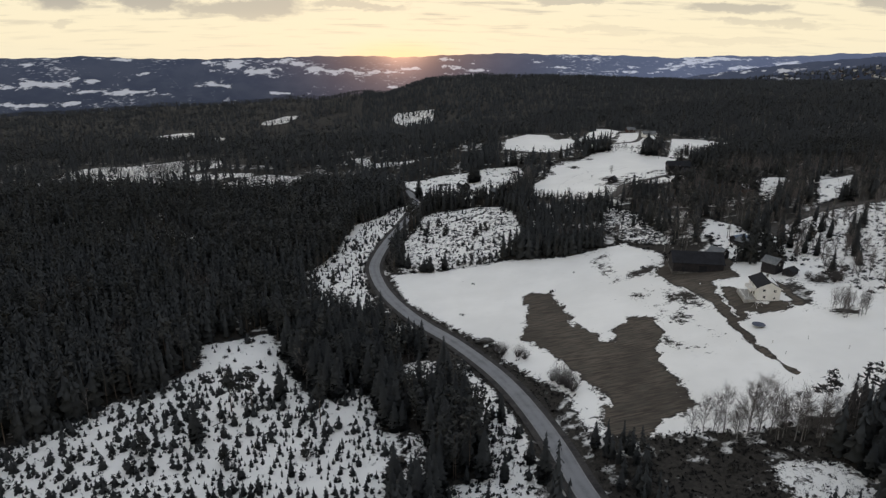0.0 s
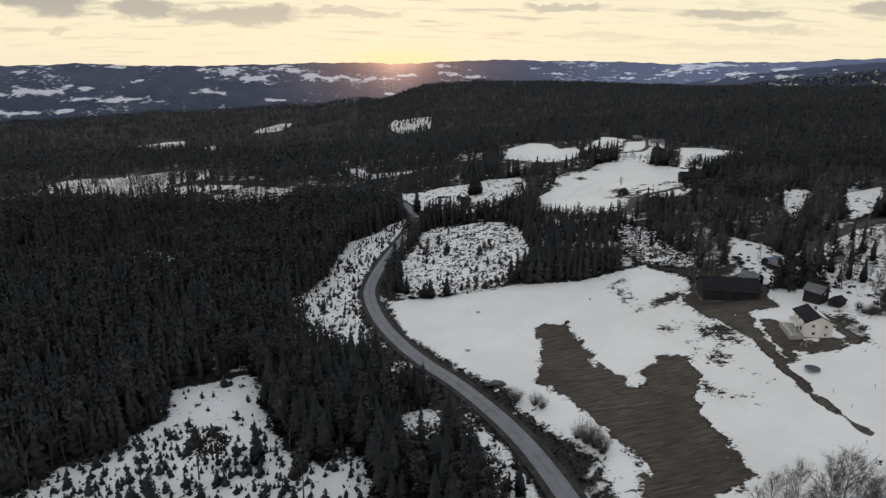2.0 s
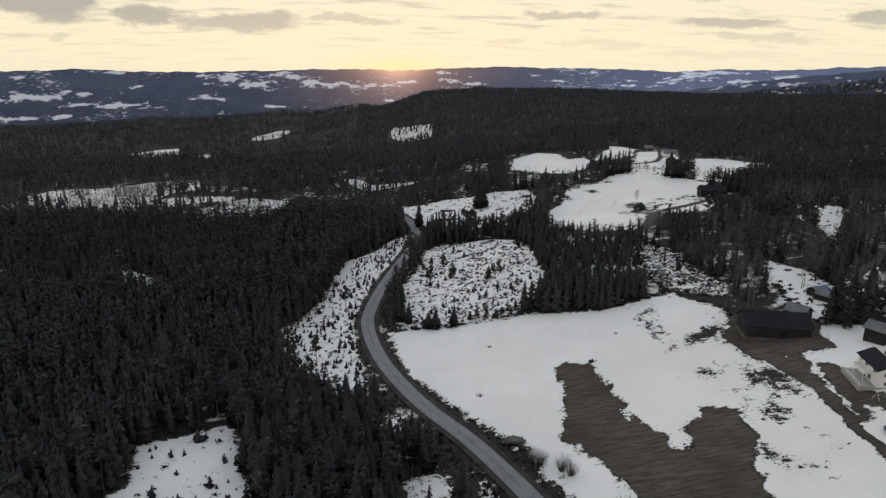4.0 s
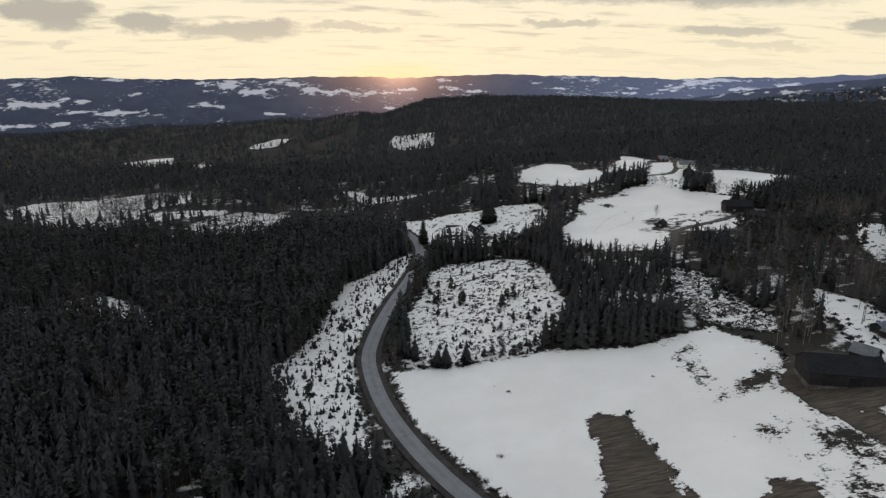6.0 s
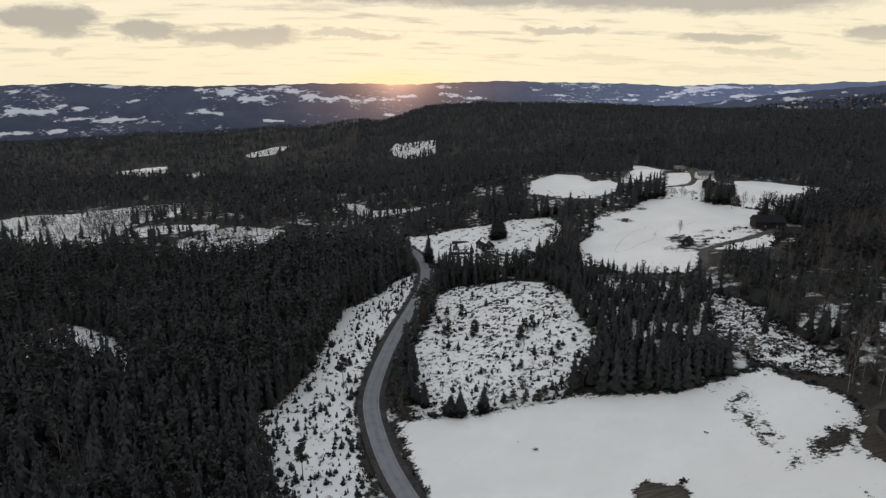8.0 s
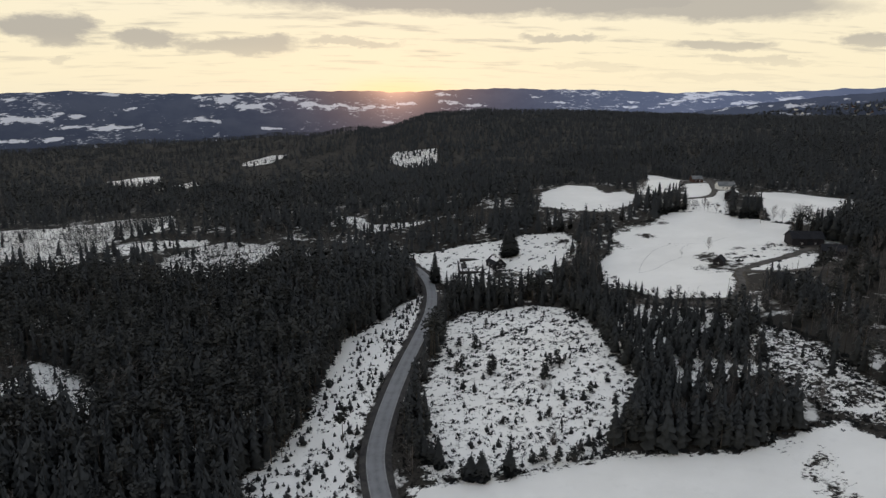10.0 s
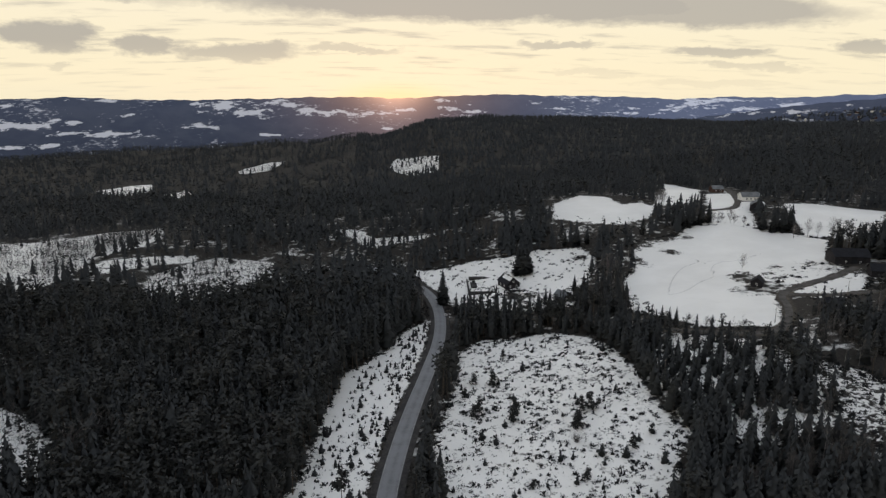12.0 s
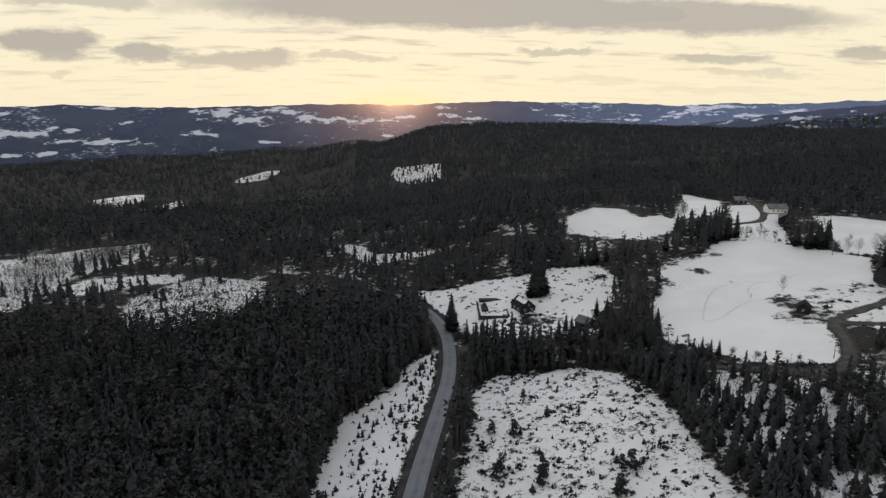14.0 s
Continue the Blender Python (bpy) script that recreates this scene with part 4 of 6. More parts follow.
USED = []
SPRUCES = [tree_kind(shape_rng, "spruce_tree", spruce_shape(shape_rng, 36, 13, 1.9, slim=0.6), NEEDLES, stem_shape(shape_rng, 0.012, 0.96), BARK,
                     "dark green spruce with drooping boughs in the forest edge") for _ in range(5)]
PINES = [tree_kind(shape_rng, "pine_tree", pine_shape(shape_rng, 16, 16), PINE_NEEDLES, stem_shape(shape_rng, 0.010, 0.93, 0.01), BARK,
                   "tall pine with a bare stem and ragged crown") for _ in range(3)]
BIRCHES = [tree_kind(shape_rng, "birch_tree", bare_shape(shape_rng, 46, 20, 0.14, 0.22, 0.0027), TWIGS, stem_shape(shape_rng, 0.009, 0.95, 0.02), BIRCH_BARK,
                     "leafless birch with fine grey twigs beside the snow") for _ in range(4)]
BUSHES = [tagged(put_mesh("bush", *bush_shape(shape_rng, 110), TWIGS), "rounded leafless grey bush at the field's edge", "bush") for _ in range(3)]
def crown_mesh(name, shape, mat):
    f, n = soft(*shape)
    return put_mesh(name, shape[0], f, mat, normals=n)


SAPLINGS = [tagged(crown_mesh("young_spruce", spruce_shape(shape_rng, 8, 6, 0.9), NEEDLES), "planted young spruce standing in the snowy clearing", "young tree") for _ in range(6)]
for x, y, z, h in NEAR:
    copy_scaled(random.choice(SPRUCES), x, y, h, random.uniform(0.95, 1.4), "spruces along the road")

# single trees of the clearings, the roadside and the farms: place, height
for x, y, h in ((-52.4, 162.3, 15.5), (-31.6, 183, 14.5), (-23.1, 141.6, 6.5), (-60.5, 149, 7), (-36.4, 142.4, 5), (35.5, 156, 10), (38, 146, 5.5), (63.7, 132, 7), (60, 136, 5),
                (110, 108, 9), (113, 109.5, 9), (117, 106, 9.5), (122, 111, 8), (128, 112, 9), (111, 103, 8), (115, 101, 8), (119, 102, 9.5), (125, 105, 8), (132, 108, 9), (137, 111, 8.5), (121.9, 424.6, 9), (124.5, 423, 8), (126.9, 421.6, 8)):
    copy_scaled(random.choice(SPRUCES), x, y, h, 1.1 if x < 100 or y > 200 else 1.5, "", "dark spruce standing free above the snow")
for x, y, h, w in ((37.5, 502, 20, 1.35), (88, 529, 20, 1.7), (91, 530, 18, 1.6), (85.5, 530, 18, 1.5), (81, 470.5, 11, 1.2), (86, 468, 12, 1.2), (87.5, 480, 9, 1.1), (96, 458, 12, 1.2), (102, 463, 13, 1.2), (201, 568, 15, 1.1), (204, 564, 16, 1.2), (208, 563, 16, 1.2), (213, 566, 13, 1.2), (218, 567, 17, 1.2), (225, 569, 17, 1.2), (222, 571, 14, 1.1), (246, 542, 15, 1.3), (249, 536, 16, 1.3), (254, 534, 16, 1.3), (260, 537, 16, 1.3), (252, 539, 14, 1.3), (257, 540, 15, 1.3), (113, 475, 12, 1.3), (117, 472, 14, 1.3), (121, 470, 13, 1.2), (116, 478, 12, 1.3), (107, 493, 9, 1.1), (111, 490, 10, 1.1), (225, 315, 12, 1.2), (238, 324, 13, 1.3), (244, 321, 12, 1.2), (252, 325, 13, 1.2), (235, 325, 14, 1.2), (231, 320, 12, 1.2), (280, 326, 15, 1.4), (277, 328, 12, 1.2), (229, 289, 9, 1.1), (218, 270, 11, 1.2), (214, 259, 9, 1.1), (217, 249, 12, 1.2), (221, 251, 12, 1.2), (190, 253, 11, 1.1), (191, 244, 10, 1.1), (193, 239, 11, 1.1), (191, 261, 12, 1.2), (187, 266, 12, 1.2), (175, 560, 13, 1.3), (128.9, 558, 13, 1.2), (124, 562, 12, 1.1), (132, 560, 11, 1.2), (137.7, 559.5, 12, 1.2), (145.7, 559.6, 11, 1.2),
                   (149.5, 556, 12, 1.2), (97, 424, 14, 1.3), (100, 419, 13, 1.2), (104, 422, 15, 1.3), (107, 416, 12, 1.2), (110, 440, 13, 1.3), (112, 447, 15, 1.4), (116, 458, 15, 1.4), (119, 455, 13, 1.3), (105, 448, 11, 1.2),
                   (15.5, 315, 8, 1.5), (17.5, 312, 9, 1.5), (13.5, 320, 8.5, 1.4), (18, 319, 7, 1.5), (57, 470, 9, 1.3), (56, 452, 10, 1.2), (66, 440, 9, 1.2), (70, 446, 11, 1.2), (79, 450, 10, 1.2), (186, 220, 10, 1.2), (205, 232, 11, 1.2), (212, 240, 12, 1.2), (228, 262, 12, 1.2), (240, 270, 13, 1.2), (196, 268, 13, 1.2), (28.5, 304.5, 9.5, 1.9), (25.5, 305.5, 8, 2.2), (36.3, 304.8, 10.5, 1.5), (14, 316, 9, 1.3), (12, 324, 10, 1.3), (11, 332, 9, 1.2), (15, 340, 7, 1.2), (17, 345, 6, 1.2), (216.5, 285.4, 12, 1.2), (238, 333, 13, 1.3), (253, 344, 13, 1.3),
                   (265, 349, 14, 1.3), (289, 339, 15, 1.3), (199, 222, 9, 1.2), (203, 258, 10, 1.2), (222, 268, 8, 1.1)):
    copy_scaled(random.choice(SPRUCES), x, y, h, w, "", "broad dark spruce standing apart in the snow")
for x, y, h in ((-46, 178, 17.5), (-39.5, 177.5, 16.5), (-17.6, 166, 17), (-10.2, 330.7, 14), (-19.5, 278, 14), (91, 370, 13), (93, 374, 12), (203, 388, 17), (208, 382, 17), (196, 376, 16), (190, 366, 15), (236, 380, 18), (243, 366, 17), (248, 392, 17), (262, 366, 17), (270, 380, 16), (191, 252, 14), (195, 246, 12), (215, 366, 17), (219, 364, 18), (223, 362, 18), (227, 360, 17), (232, 358, 17), (217, 371, 18), (222, 369, 19), (228, 367, 18), (229, 344, 15), (226, 347, 14), (255, 374, 15), (225, 390, 16), (219, 378, 18), (226, 376, 18), (205, 405, 15), (212, 410, 16), (220, 404, 15), (228, 410, 16), (214, 398, 15), (236, 402, 16), (62, 357, 4), (71, 364, 4.5)):
    copy_scaled(random.choice(PINES), x, y, h, 1.2 if h > 6 else 1.8, "", "dark bushy pine by itself beside the snow")
EDGE = smooth_line([(-28, 322), (-24, 345), (-23, 372), (-17, 398), (-8, 424), (4, 452), (14, 472)], 3.0)
for k, (x, y) in enumerate(EDGE):
    copy_scaled(PINES[k % 3], x + random.uniform(-3, 1.5), y + random.uniform(-1.5, 1.5), random.uniform(11, 16), random.uniform(0.8, 1.1), "pines at the forest edge", "slim pine with a bare stem at the forest edge")
BUSHY = [tree_kind(shape_rng, "pine_tree", pine_shape(shape_rng, 24, 14, 0.10, 0.25, 0.15), PINE_NEEDLES, stem_shape(shape_rng, 0.016, 0.9, 0.02), BARK,
                   "low bushy dark pine standing in the cut clearing") for _ in range(3)]
for x, y, h in ((33.7, 374.6, 5), (31.5, 372, 4), (44.8, 370, 5), (43, 366, 4.5), (61.2, 355.6, 5), (59.8, 355.2, 3.5), (42.5, 394.6, 4.5), (68.6, 365.5, 5), (66, 366, 4), (47, 309, 3.5), (51, 307, 4), (55, 306.5, 3.5),
                (58, 309, 3), (62, 310, 3), (44, 308, 3), (36, 398, 3.5), (52, 420, 3), (31, 388, 3), (55, 330, 3), (72, 340, 3.5), (80, 345, 3), (40, 330, 2.5), (23, 306.5, 4), (-42, 150, 5), (-66, 158, 5.5), (-20, 150, 4.5)):
    copy_scaled(random.choice(BUSHY), x, y, h * 1.3, random.uniform(1.0, 1.3))
for k in range(30):
    x = random.uniform(84, 131)
    copy_scaled(random.choice(BIRCHES), x, 309.5 - 0.1 * abs(x - 84) + random.uniform(0, 5), random.uniform(8, 11), 0.8, "", "slim pale birch before the dark spruce copse")
for x, y, h in ((87.2, 133, 9), (89.5, 132, 10), (95.5, 130.6, 11), (97.1, 129, 12.5), (99.5, 128, 11), (99.9, 125.4, 9), (103.4, 124, 10), (104.3, 123, 11), (109.8, 122, 10), (92.1, 131, 7), (85, 134, 8),
                (81.6, 134, 6), (112, 121, 10), (116, 120.5, 11), (120, 121, 9), (126, 120, 11), (132, 119, 10), (101.5, 126, 9), (94, 129, 10), (107, 120, 9)):
    copy_scaled(random.choice(BIRCHES), x, y, h * 1.35, 1.0, "birches below the field")
for x, y, h in ((112.4, 429.6, 8), (114.3, 428.6, 7), (119, 426, 7), (135, 412, 5), (216, 618, 12), (219, 621, 11), (213, 616, 12), (223, 570, 7), (228, 568, 7), (233, 567, 7), (237, 563, 10), (241, 554, 7), (246, 550, 8), (254, 524, 8), (283, 501, 11), (285, 499, 10), (288, 499, 11), (291, 498, 10), (281, 503, 9), (261, 521, 11), (266, 519, 9), (269.4, 512, 13), (272, 511, 12), (275, 505.6, 10), (277, 498, 12), (256, 523, 8), (192.6, 478.6, 8), (176.3, 478, 2.5), (128, 500, 11), (131, 508, 12), (126, 492, 10), (133, 520, 11),
                (230, 566, 8), (222, 568, 7), (238, 560, 7), (199, 205, 8), (196, 200, 7), (190, 214, 9), (194, 210, 8), (60, 346, 4), (52, 316, 4), (57, 308, 3.5)):
    copy_scaled(random.choice(BIRCHES), x, y, h, 1.1, "", "bare birch standing by the snow field's edge")
for x, y, h in ((45.7, 202.3, 5.5), (43.8, 204.5, 5), (50.3, 197.7, 5.5), (52, 195, 4.5), (58.4, 173, 8), (59.6, 170, 7), (60.5, 167, 6), (56.8, 176, 5), (52, 315, 4), (55, 306, 3), (58, 348, 4), (20, 306, 3.5),
                (38, 489, 4), (43, 494, 5), (48, 490, 4), (55, 488, 4), (190, 218, 4), (200, 204, 4), (140, 417, 2.5), (150, 409, 2.2), (134, 424, 3), (129, 432, 3)):
    copy_scaled(random.choice(BUSHES), x, y, h, 0.9)

# the open birch wood on the snowy slope above the farm
SLIM = [tree_kind(shape_rng, "birch_tree", bare_shape(shape_rng, 26, 12, 0.16, 0.20, 0.0095), TWIGS, stem_shape(shape_rng, 0.012, 0.95, 0.02), BIRCH_BARK,
                  "slim leafless birch in the open snowy wood") for _ in range(3)]
for k in range(210):
    x, y = random.uniform(172, 290), random.uniform(180, 312)
    if inside(np.array([x]), np.array([y]), [(181, 238), (193, 279), (213, 293), (243, 303), (285, 310), (285, 262), (225, 200), (190, 186), (176, 205)])[0] > 0:
        copy_scaled(random.choice(SLIM), x, y, random.uniform(5.5, 11), random.uniform(0.8, 1.2), "open birch wood")


def sow():
    """Saplings, heather and brush in the clearings."""
    rng = np.random.default_rng(23)
    x, y = scatter(rng, -125, 100, 95, 480, 2.1)
    snow, soil, litter, clear, wooded = snow_depth(x, y)
    names = [inside(x, y, SNOW_AREAS[k][2]) > 0.6 for k in (1, 2, 3, 4, 7)]
    names[2] |= inside(x, y, SNOW_AREAS[5][2]) > 0.6
    chance = rng.uniform(size=len(x))
    cluster = lumps(x, y, 26, 31)
    planted = (names[0] & (chance < 0.74 + 0.3 * cluster) | names[1] & (chance < 0.45) | names[2] & (chance < 0.5 + 0.3 * cluster) | names[3] & (chance < 0.16) | names[4] & (chance < 0.06)) & (from_line(x, y, ROAD)[0] > 6.5)
    planted |= names[4] & (y < 322) & (chance < 0.3) | names[4] & (y < 340) & (chance < 0.1)
    planted &= ~(names[0] & (y > 205 - 0.25 * (x + 50)) & (chance > 0.1))
    px, py = x[planted], y[planted]
    h = np.clip(rng.gamma(4, 0.55, len(px)), 0.9, 5.0) * np.where(py > 250, 0.8, 1.0)
    single = np.argsort(np.hypot(px + 25, py - 140))[:300]
    for i in single:
        copy_scaled(SAPLINGS[int(rng.integers(0, 6))], px[i], py[i], h[i], rng.uniform(1.4, 2.1), "young spruces of the clearing")
    rest = np.setdiff1d(np.arange(len(px)), single)
    p = np.stack([px, py, land(px, py)], 1)[rest]
    shapes = [spruce_shape(rng, 5, 5) for _ in range(6)]
    stuff("young_spruces", shapes, p, h[rest], h[rest] * rng.uniform(2.0, 3.0, len(rest)), NEEDLES, rng, "many knee-high to man-high young spruces in snow", "young trees")
    # heather, brash and brush
    x, y = scatter(rng, -125, 300, 90, 580, 1.5)
    snow, soil, litter, clear, wooded = snow_depth(x, y)
    chance, cluster = rng.uniform(size=len(x)), lumps(x, y, 17, 41)
    off, k = from_line(x, y, ROAD)
    keep = (clear > 0.5) & (litter > 0.05) & (chance < litter * (0.85 + 0.7 * cluster)) & (off > 5)
    bank = (clear < 0.5) & (off > 4.8) & (off < 17) & (chance < 0.75)
    slope = (inside(x, y, [(58, 95), (60, 138), (84, 137), (130, 119), (128, 95)]) > 0) & (chance < 0.8)
    edge = (clear < 0) & (clear > -2.5) & (chance < 0.5) & (off > 5)
    keep |= bank | slope | edge | (inside(x, y, SNOW_AREAS[0][2]) > 3) & (chance < 0.0035)
    keep &= soil < -0.5
    x, y, tall = x[keep], y[keep], (bank | slope)[keep]
    p = np.stack([x, y, land(x, y) - 0.05], 1)
    h = rng.gamma(3, 0.22, len(x)) * np.where(tall, 0.7, 1) + 0.15 + tall * rng.uniform(0, 0.3, len(x))
    stuff("heather", [low_shape(rng, 9) for _ in range(8)], p, h, rng.uniform(0.8, 1.5, len(x)) * (0.6 + h), BRUSH, rng, "dark heather and brash poking through old snow", "heather")
    clump = ~tall & (rng.uniform(size=len(x)) < 0.42)
    stuff("low_shrubs", [low_shape(rng, 26) for _ in range(6)], p[clump], rng.uniform(0.7, 1.5, clump.sum()), rng.uniform(1.5, 3.2, clump.sum()), NEEDLES, rng, "low dark juniper and spruce shrubs in the snow", "shrubs")
    thin = tall & (rng.uniform(size=len(x)) < np.where((x > 60) & (y < 137), 0.4, 0.2))
    stuff("brush", [bush_shape(rng, 9) for _ in range(6)], p[thin], rng.uniform(1.0, 3.2, thin.sum()), rng.uniform(0.8, 2.2, thin.sum()), TWIGS, rng, "brown leafless brush on the road bank", "brush")

    # thin young pines and birches that break up the far glades
    names = [k for k, (share, trees, _) in enumerate(SNOW_AREAS) if trees >= 0.6]
    for k in names:
        c = np.array(SNOW_AREAS[k][2])
        if c[:, 1].max() > 900:
            continue
        x, y = scatter(rng, c[:, 0].min(), c[:, 0].max(), c[:, 1].min(), c[:, 1].max(), 3.0)
        keep = (inside(x, y, SNOW_AREAS[k][2]) > -3) & (rng.uniform(size=len(x)) < np.where(x < -200, 0.2, 0.65) + 0.4 * lumps(x, y, 34, 61))
        x, y = x[keep], y[keep]
        p, h = np.stack([x, y, land(x, y)], 1), rng.uniform(2.5, 8.0, len(x))
        pine = rng.uniform(size=len(x)) < 0.75
        if pine.sum() > 3 and (~pine).sum() > 3:
            stuff("young_pines", [pine_shape(rng, 4, 4, 0.2, 0.12, 0.14) for _ in range(5)], p[pine], h[pine], h[pine] * 0.9, PINE_NEEDLES, rng, "thin young pines in the snowy glade", "young trees")
            stuff("young_birches", [bare_shape(rng, 7, 2, thick=0.008) for _ in range(5)], p[~pine], h[~pine] * 1.2, h[~pine], TWIGS, rng, "thin leafless birches in the snowy glade", "young trees")


sow()

# ---- the far side of the valley: blue wooded hills with snow-covered farms ----
SKYLINE = [(-62, 0.4), (-40, 0.5), (-30, 0.61), (-28, 0.67), (-22.6, 0.89), (-17.4, 0.72), (-12.1, 0.8), (-4.6, 1.03), (-0.7, 1.1), (2.3, 0.97), (6.3, 1.12), (10.3, 1.31),
           (13.3, 1.31), (17.2, 1.21), (22, 1.15), (26.1, 0.91), (30.8, 1.06), (36.4, 0.98), (38.6, 1.2), (40.9, 1.17), (46, 1.35), (60, 1.2), (75, 0.8)]
# snow fields on the hills: bearing, height, half width, half height, in degrees
HILL_FIELDS = [(-26.9, 0.16, 1.6, 0.16), (-26.2, -1.27, 3.2, 0.3), (-23.2, -1.09, 1.3, 0.28), (-27.2, -2.79, 3.2, 0.16), (-24.2, -2.74, 1.3, 0.12), (-22.9, -1.82, 1.6, 0.16), (-19.8, -2.01, 2.1, 0.22),
               (-11.3, 0.21, 2.1, 0.4), (-9.4, -0.25, 1.6, 0.35), (-6.6, 0.46, 2.4, 0.3), (-4.9, -0.24, 0.8, 0.25), (-3.2, -0.39, 1.8, 0.25), (-13.2, -1.4, 1.0, 0.22), (-0.7, -0.48, 1.8, 0.2), (1.8, -0.38, 1, 0.16)]
HILL_FIELDS += [(3.8, -0.09, 1, 0.14), (6.8, 0.74, 1, 0.16), (7.3, 0.11, 1.3, 0.2), (9.3, -0.22, 1, 0.26), (8.8, -0.47, 1.3, 0.16), (15.3, 0.5, 0.8, 0.15), (20.1, 0.74, 1, 0.1), (23, 0.13, 0.8, 0.14),
                (26.6, 0.14, 1, 0.26), (28.3, 0.41, 1.6, 0.26), (29.6, 0.71, 2.6, 0.14), (32.2, 0.05, 1.3, 0.16), (34.9, 0.27, 1.3, 0.2), (33.8, -0.29, 1.3, 0.16)]
HILL_FIELDS += [(2.2, -1.7, 1, 0.08), (-7.7, -2.15, 1.6, 0.1), (-18.7, -0.47, 0.5, 0.16), (-20.6, 0.61, 1.6, 0.1), (24.4, -0.33, 1.6, 0.14), (17.3, 0.03, 1.6, 0.12)]


def hill_paint():
    m, t, b = material("far hills")
    field = node(t, "ShaderNodeAttribute", attribute_name="field").outputs["Fac"]
    haze = node(t, "ShaderNodeAttribute", attribute_name="haze").outputs["Fac"]
    mid, fine = grain(t, 0.011, 6.0, 0.7, (1, 0.6, 3.0)), grain(t, 0.022, 4.0, 0.6, (1, 0.5, 2.0))
    edge = calc(t, "MULTIPLY_ADD", calc(t, "SUBTRACT", mid, 0.5), 8.5, calc(t, "MULTIPLY_ADD", calc(t, "SUBTRACT", fine, 0.5), 2.6, field))
    cover = calc(t, "MULTIPLY", edge, 2.2, clamp=True)
    flecks = calc(t, "MULTIPLY", calc(t, "SUBTRACT", calc(t, "MULTIPLY_ADD", grain(t, 0.0035, 3.0), 0.6, calc(t, "MULTIPLY", grain(t, 0.035, 4.0, 0.6, (1, 0.5, 3.0)), 0.6)), 0.695), 9.0, clamp=True)
    cover = calc(t, "MAXIMUM", cover, calc(t, "MULTIPLY", flecks, 0.85))
    wood = blend(t, ramp(t, grain(t, 0.005, 5.0, 0.6), (0.35, 0.0), (0.65, 1.0)), (0.022, 0.026, 0.034), (0.040, 0.044, 0.052))
    set_in(t, b, "Base Color", blend(t, cover, wood, (0.60, 0.60, 0.62)))
    set_in(t, b, "Roughness", 0.95)
    b.inputs["Specular IOR Level"].default_value = 0.0
    # blue air before this far backdrop and a warm sun glow, painted as emission
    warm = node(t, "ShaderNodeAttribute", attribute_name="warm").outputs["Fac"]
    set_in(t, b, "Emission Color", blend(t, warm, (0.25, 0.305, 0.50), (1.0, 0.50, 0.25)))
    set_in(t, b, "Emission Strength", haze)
    return m


def build_hills():
    az, w = np.arange(-62, 75, 0.22), np.linspace(0, 1, 62)
    ga, gw = [a.ravel() for a in np.meshgrid(az, w)]
    top = np.interp(ga, *np.array(SKYLINE).T)
    top = top + 0.05 * np.sin(ga * 1.7) * np.sin(ga * 0.63 + 1) + 0.02 * np.sin(ga * 5.1)
    spurs = 0.30 * np.sin(ga * 0.33 + 1.2) + 0.18 * np.sin(ga * 0.9 + 4 * gw) + 0.10 * np.sin(ga * 2.1 - 5 * gw)
    el = -4.6 + (top + 4.6) * np.clip(gw / 0.93, 0, 1) - 14 * np.clip(gw - 0.93, 0, 1)
    r = 3760 + 900 * gw + 130 * spurs * np.sin(np.clip(gw, 0, 1) * 3.14)
    a = np.radians(ga)
    v = np.stack([np.sin(a) * r, np.cos(a) * r + 60, 101 + r * np.tan(np.radians(el))], 1)
    field = np.full(ga.shape, -3.0)
    for ca, ce, wa, we in HILL_FIELDS:
        d = np.sqrt(((ga - ca) / wa) ** 2 + ((el - ce) / we) ** 2)
        field = np.maximum(field, 1.0 - 1.2 * d)
    # painted haze, thicker uphill and towards the right
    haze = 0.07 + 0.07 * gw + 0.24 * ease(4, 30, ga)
    # painted warm glow around the sun's bearing, strongest along the ridge
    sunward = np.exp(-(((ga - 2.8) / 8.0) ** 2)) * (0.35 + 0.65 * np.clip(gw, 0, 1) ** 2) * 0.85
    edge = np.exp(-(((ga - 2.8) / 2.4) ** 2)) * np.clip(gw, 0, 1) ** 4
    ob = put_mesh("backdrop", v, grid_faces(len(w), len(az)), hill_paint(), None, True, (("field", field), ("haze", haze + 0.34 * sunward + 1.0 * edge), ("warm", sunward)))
    tagged(ob, "distant blue wooded hills with snow-covered farm fields", "hills", kind="structure")


build_hills()


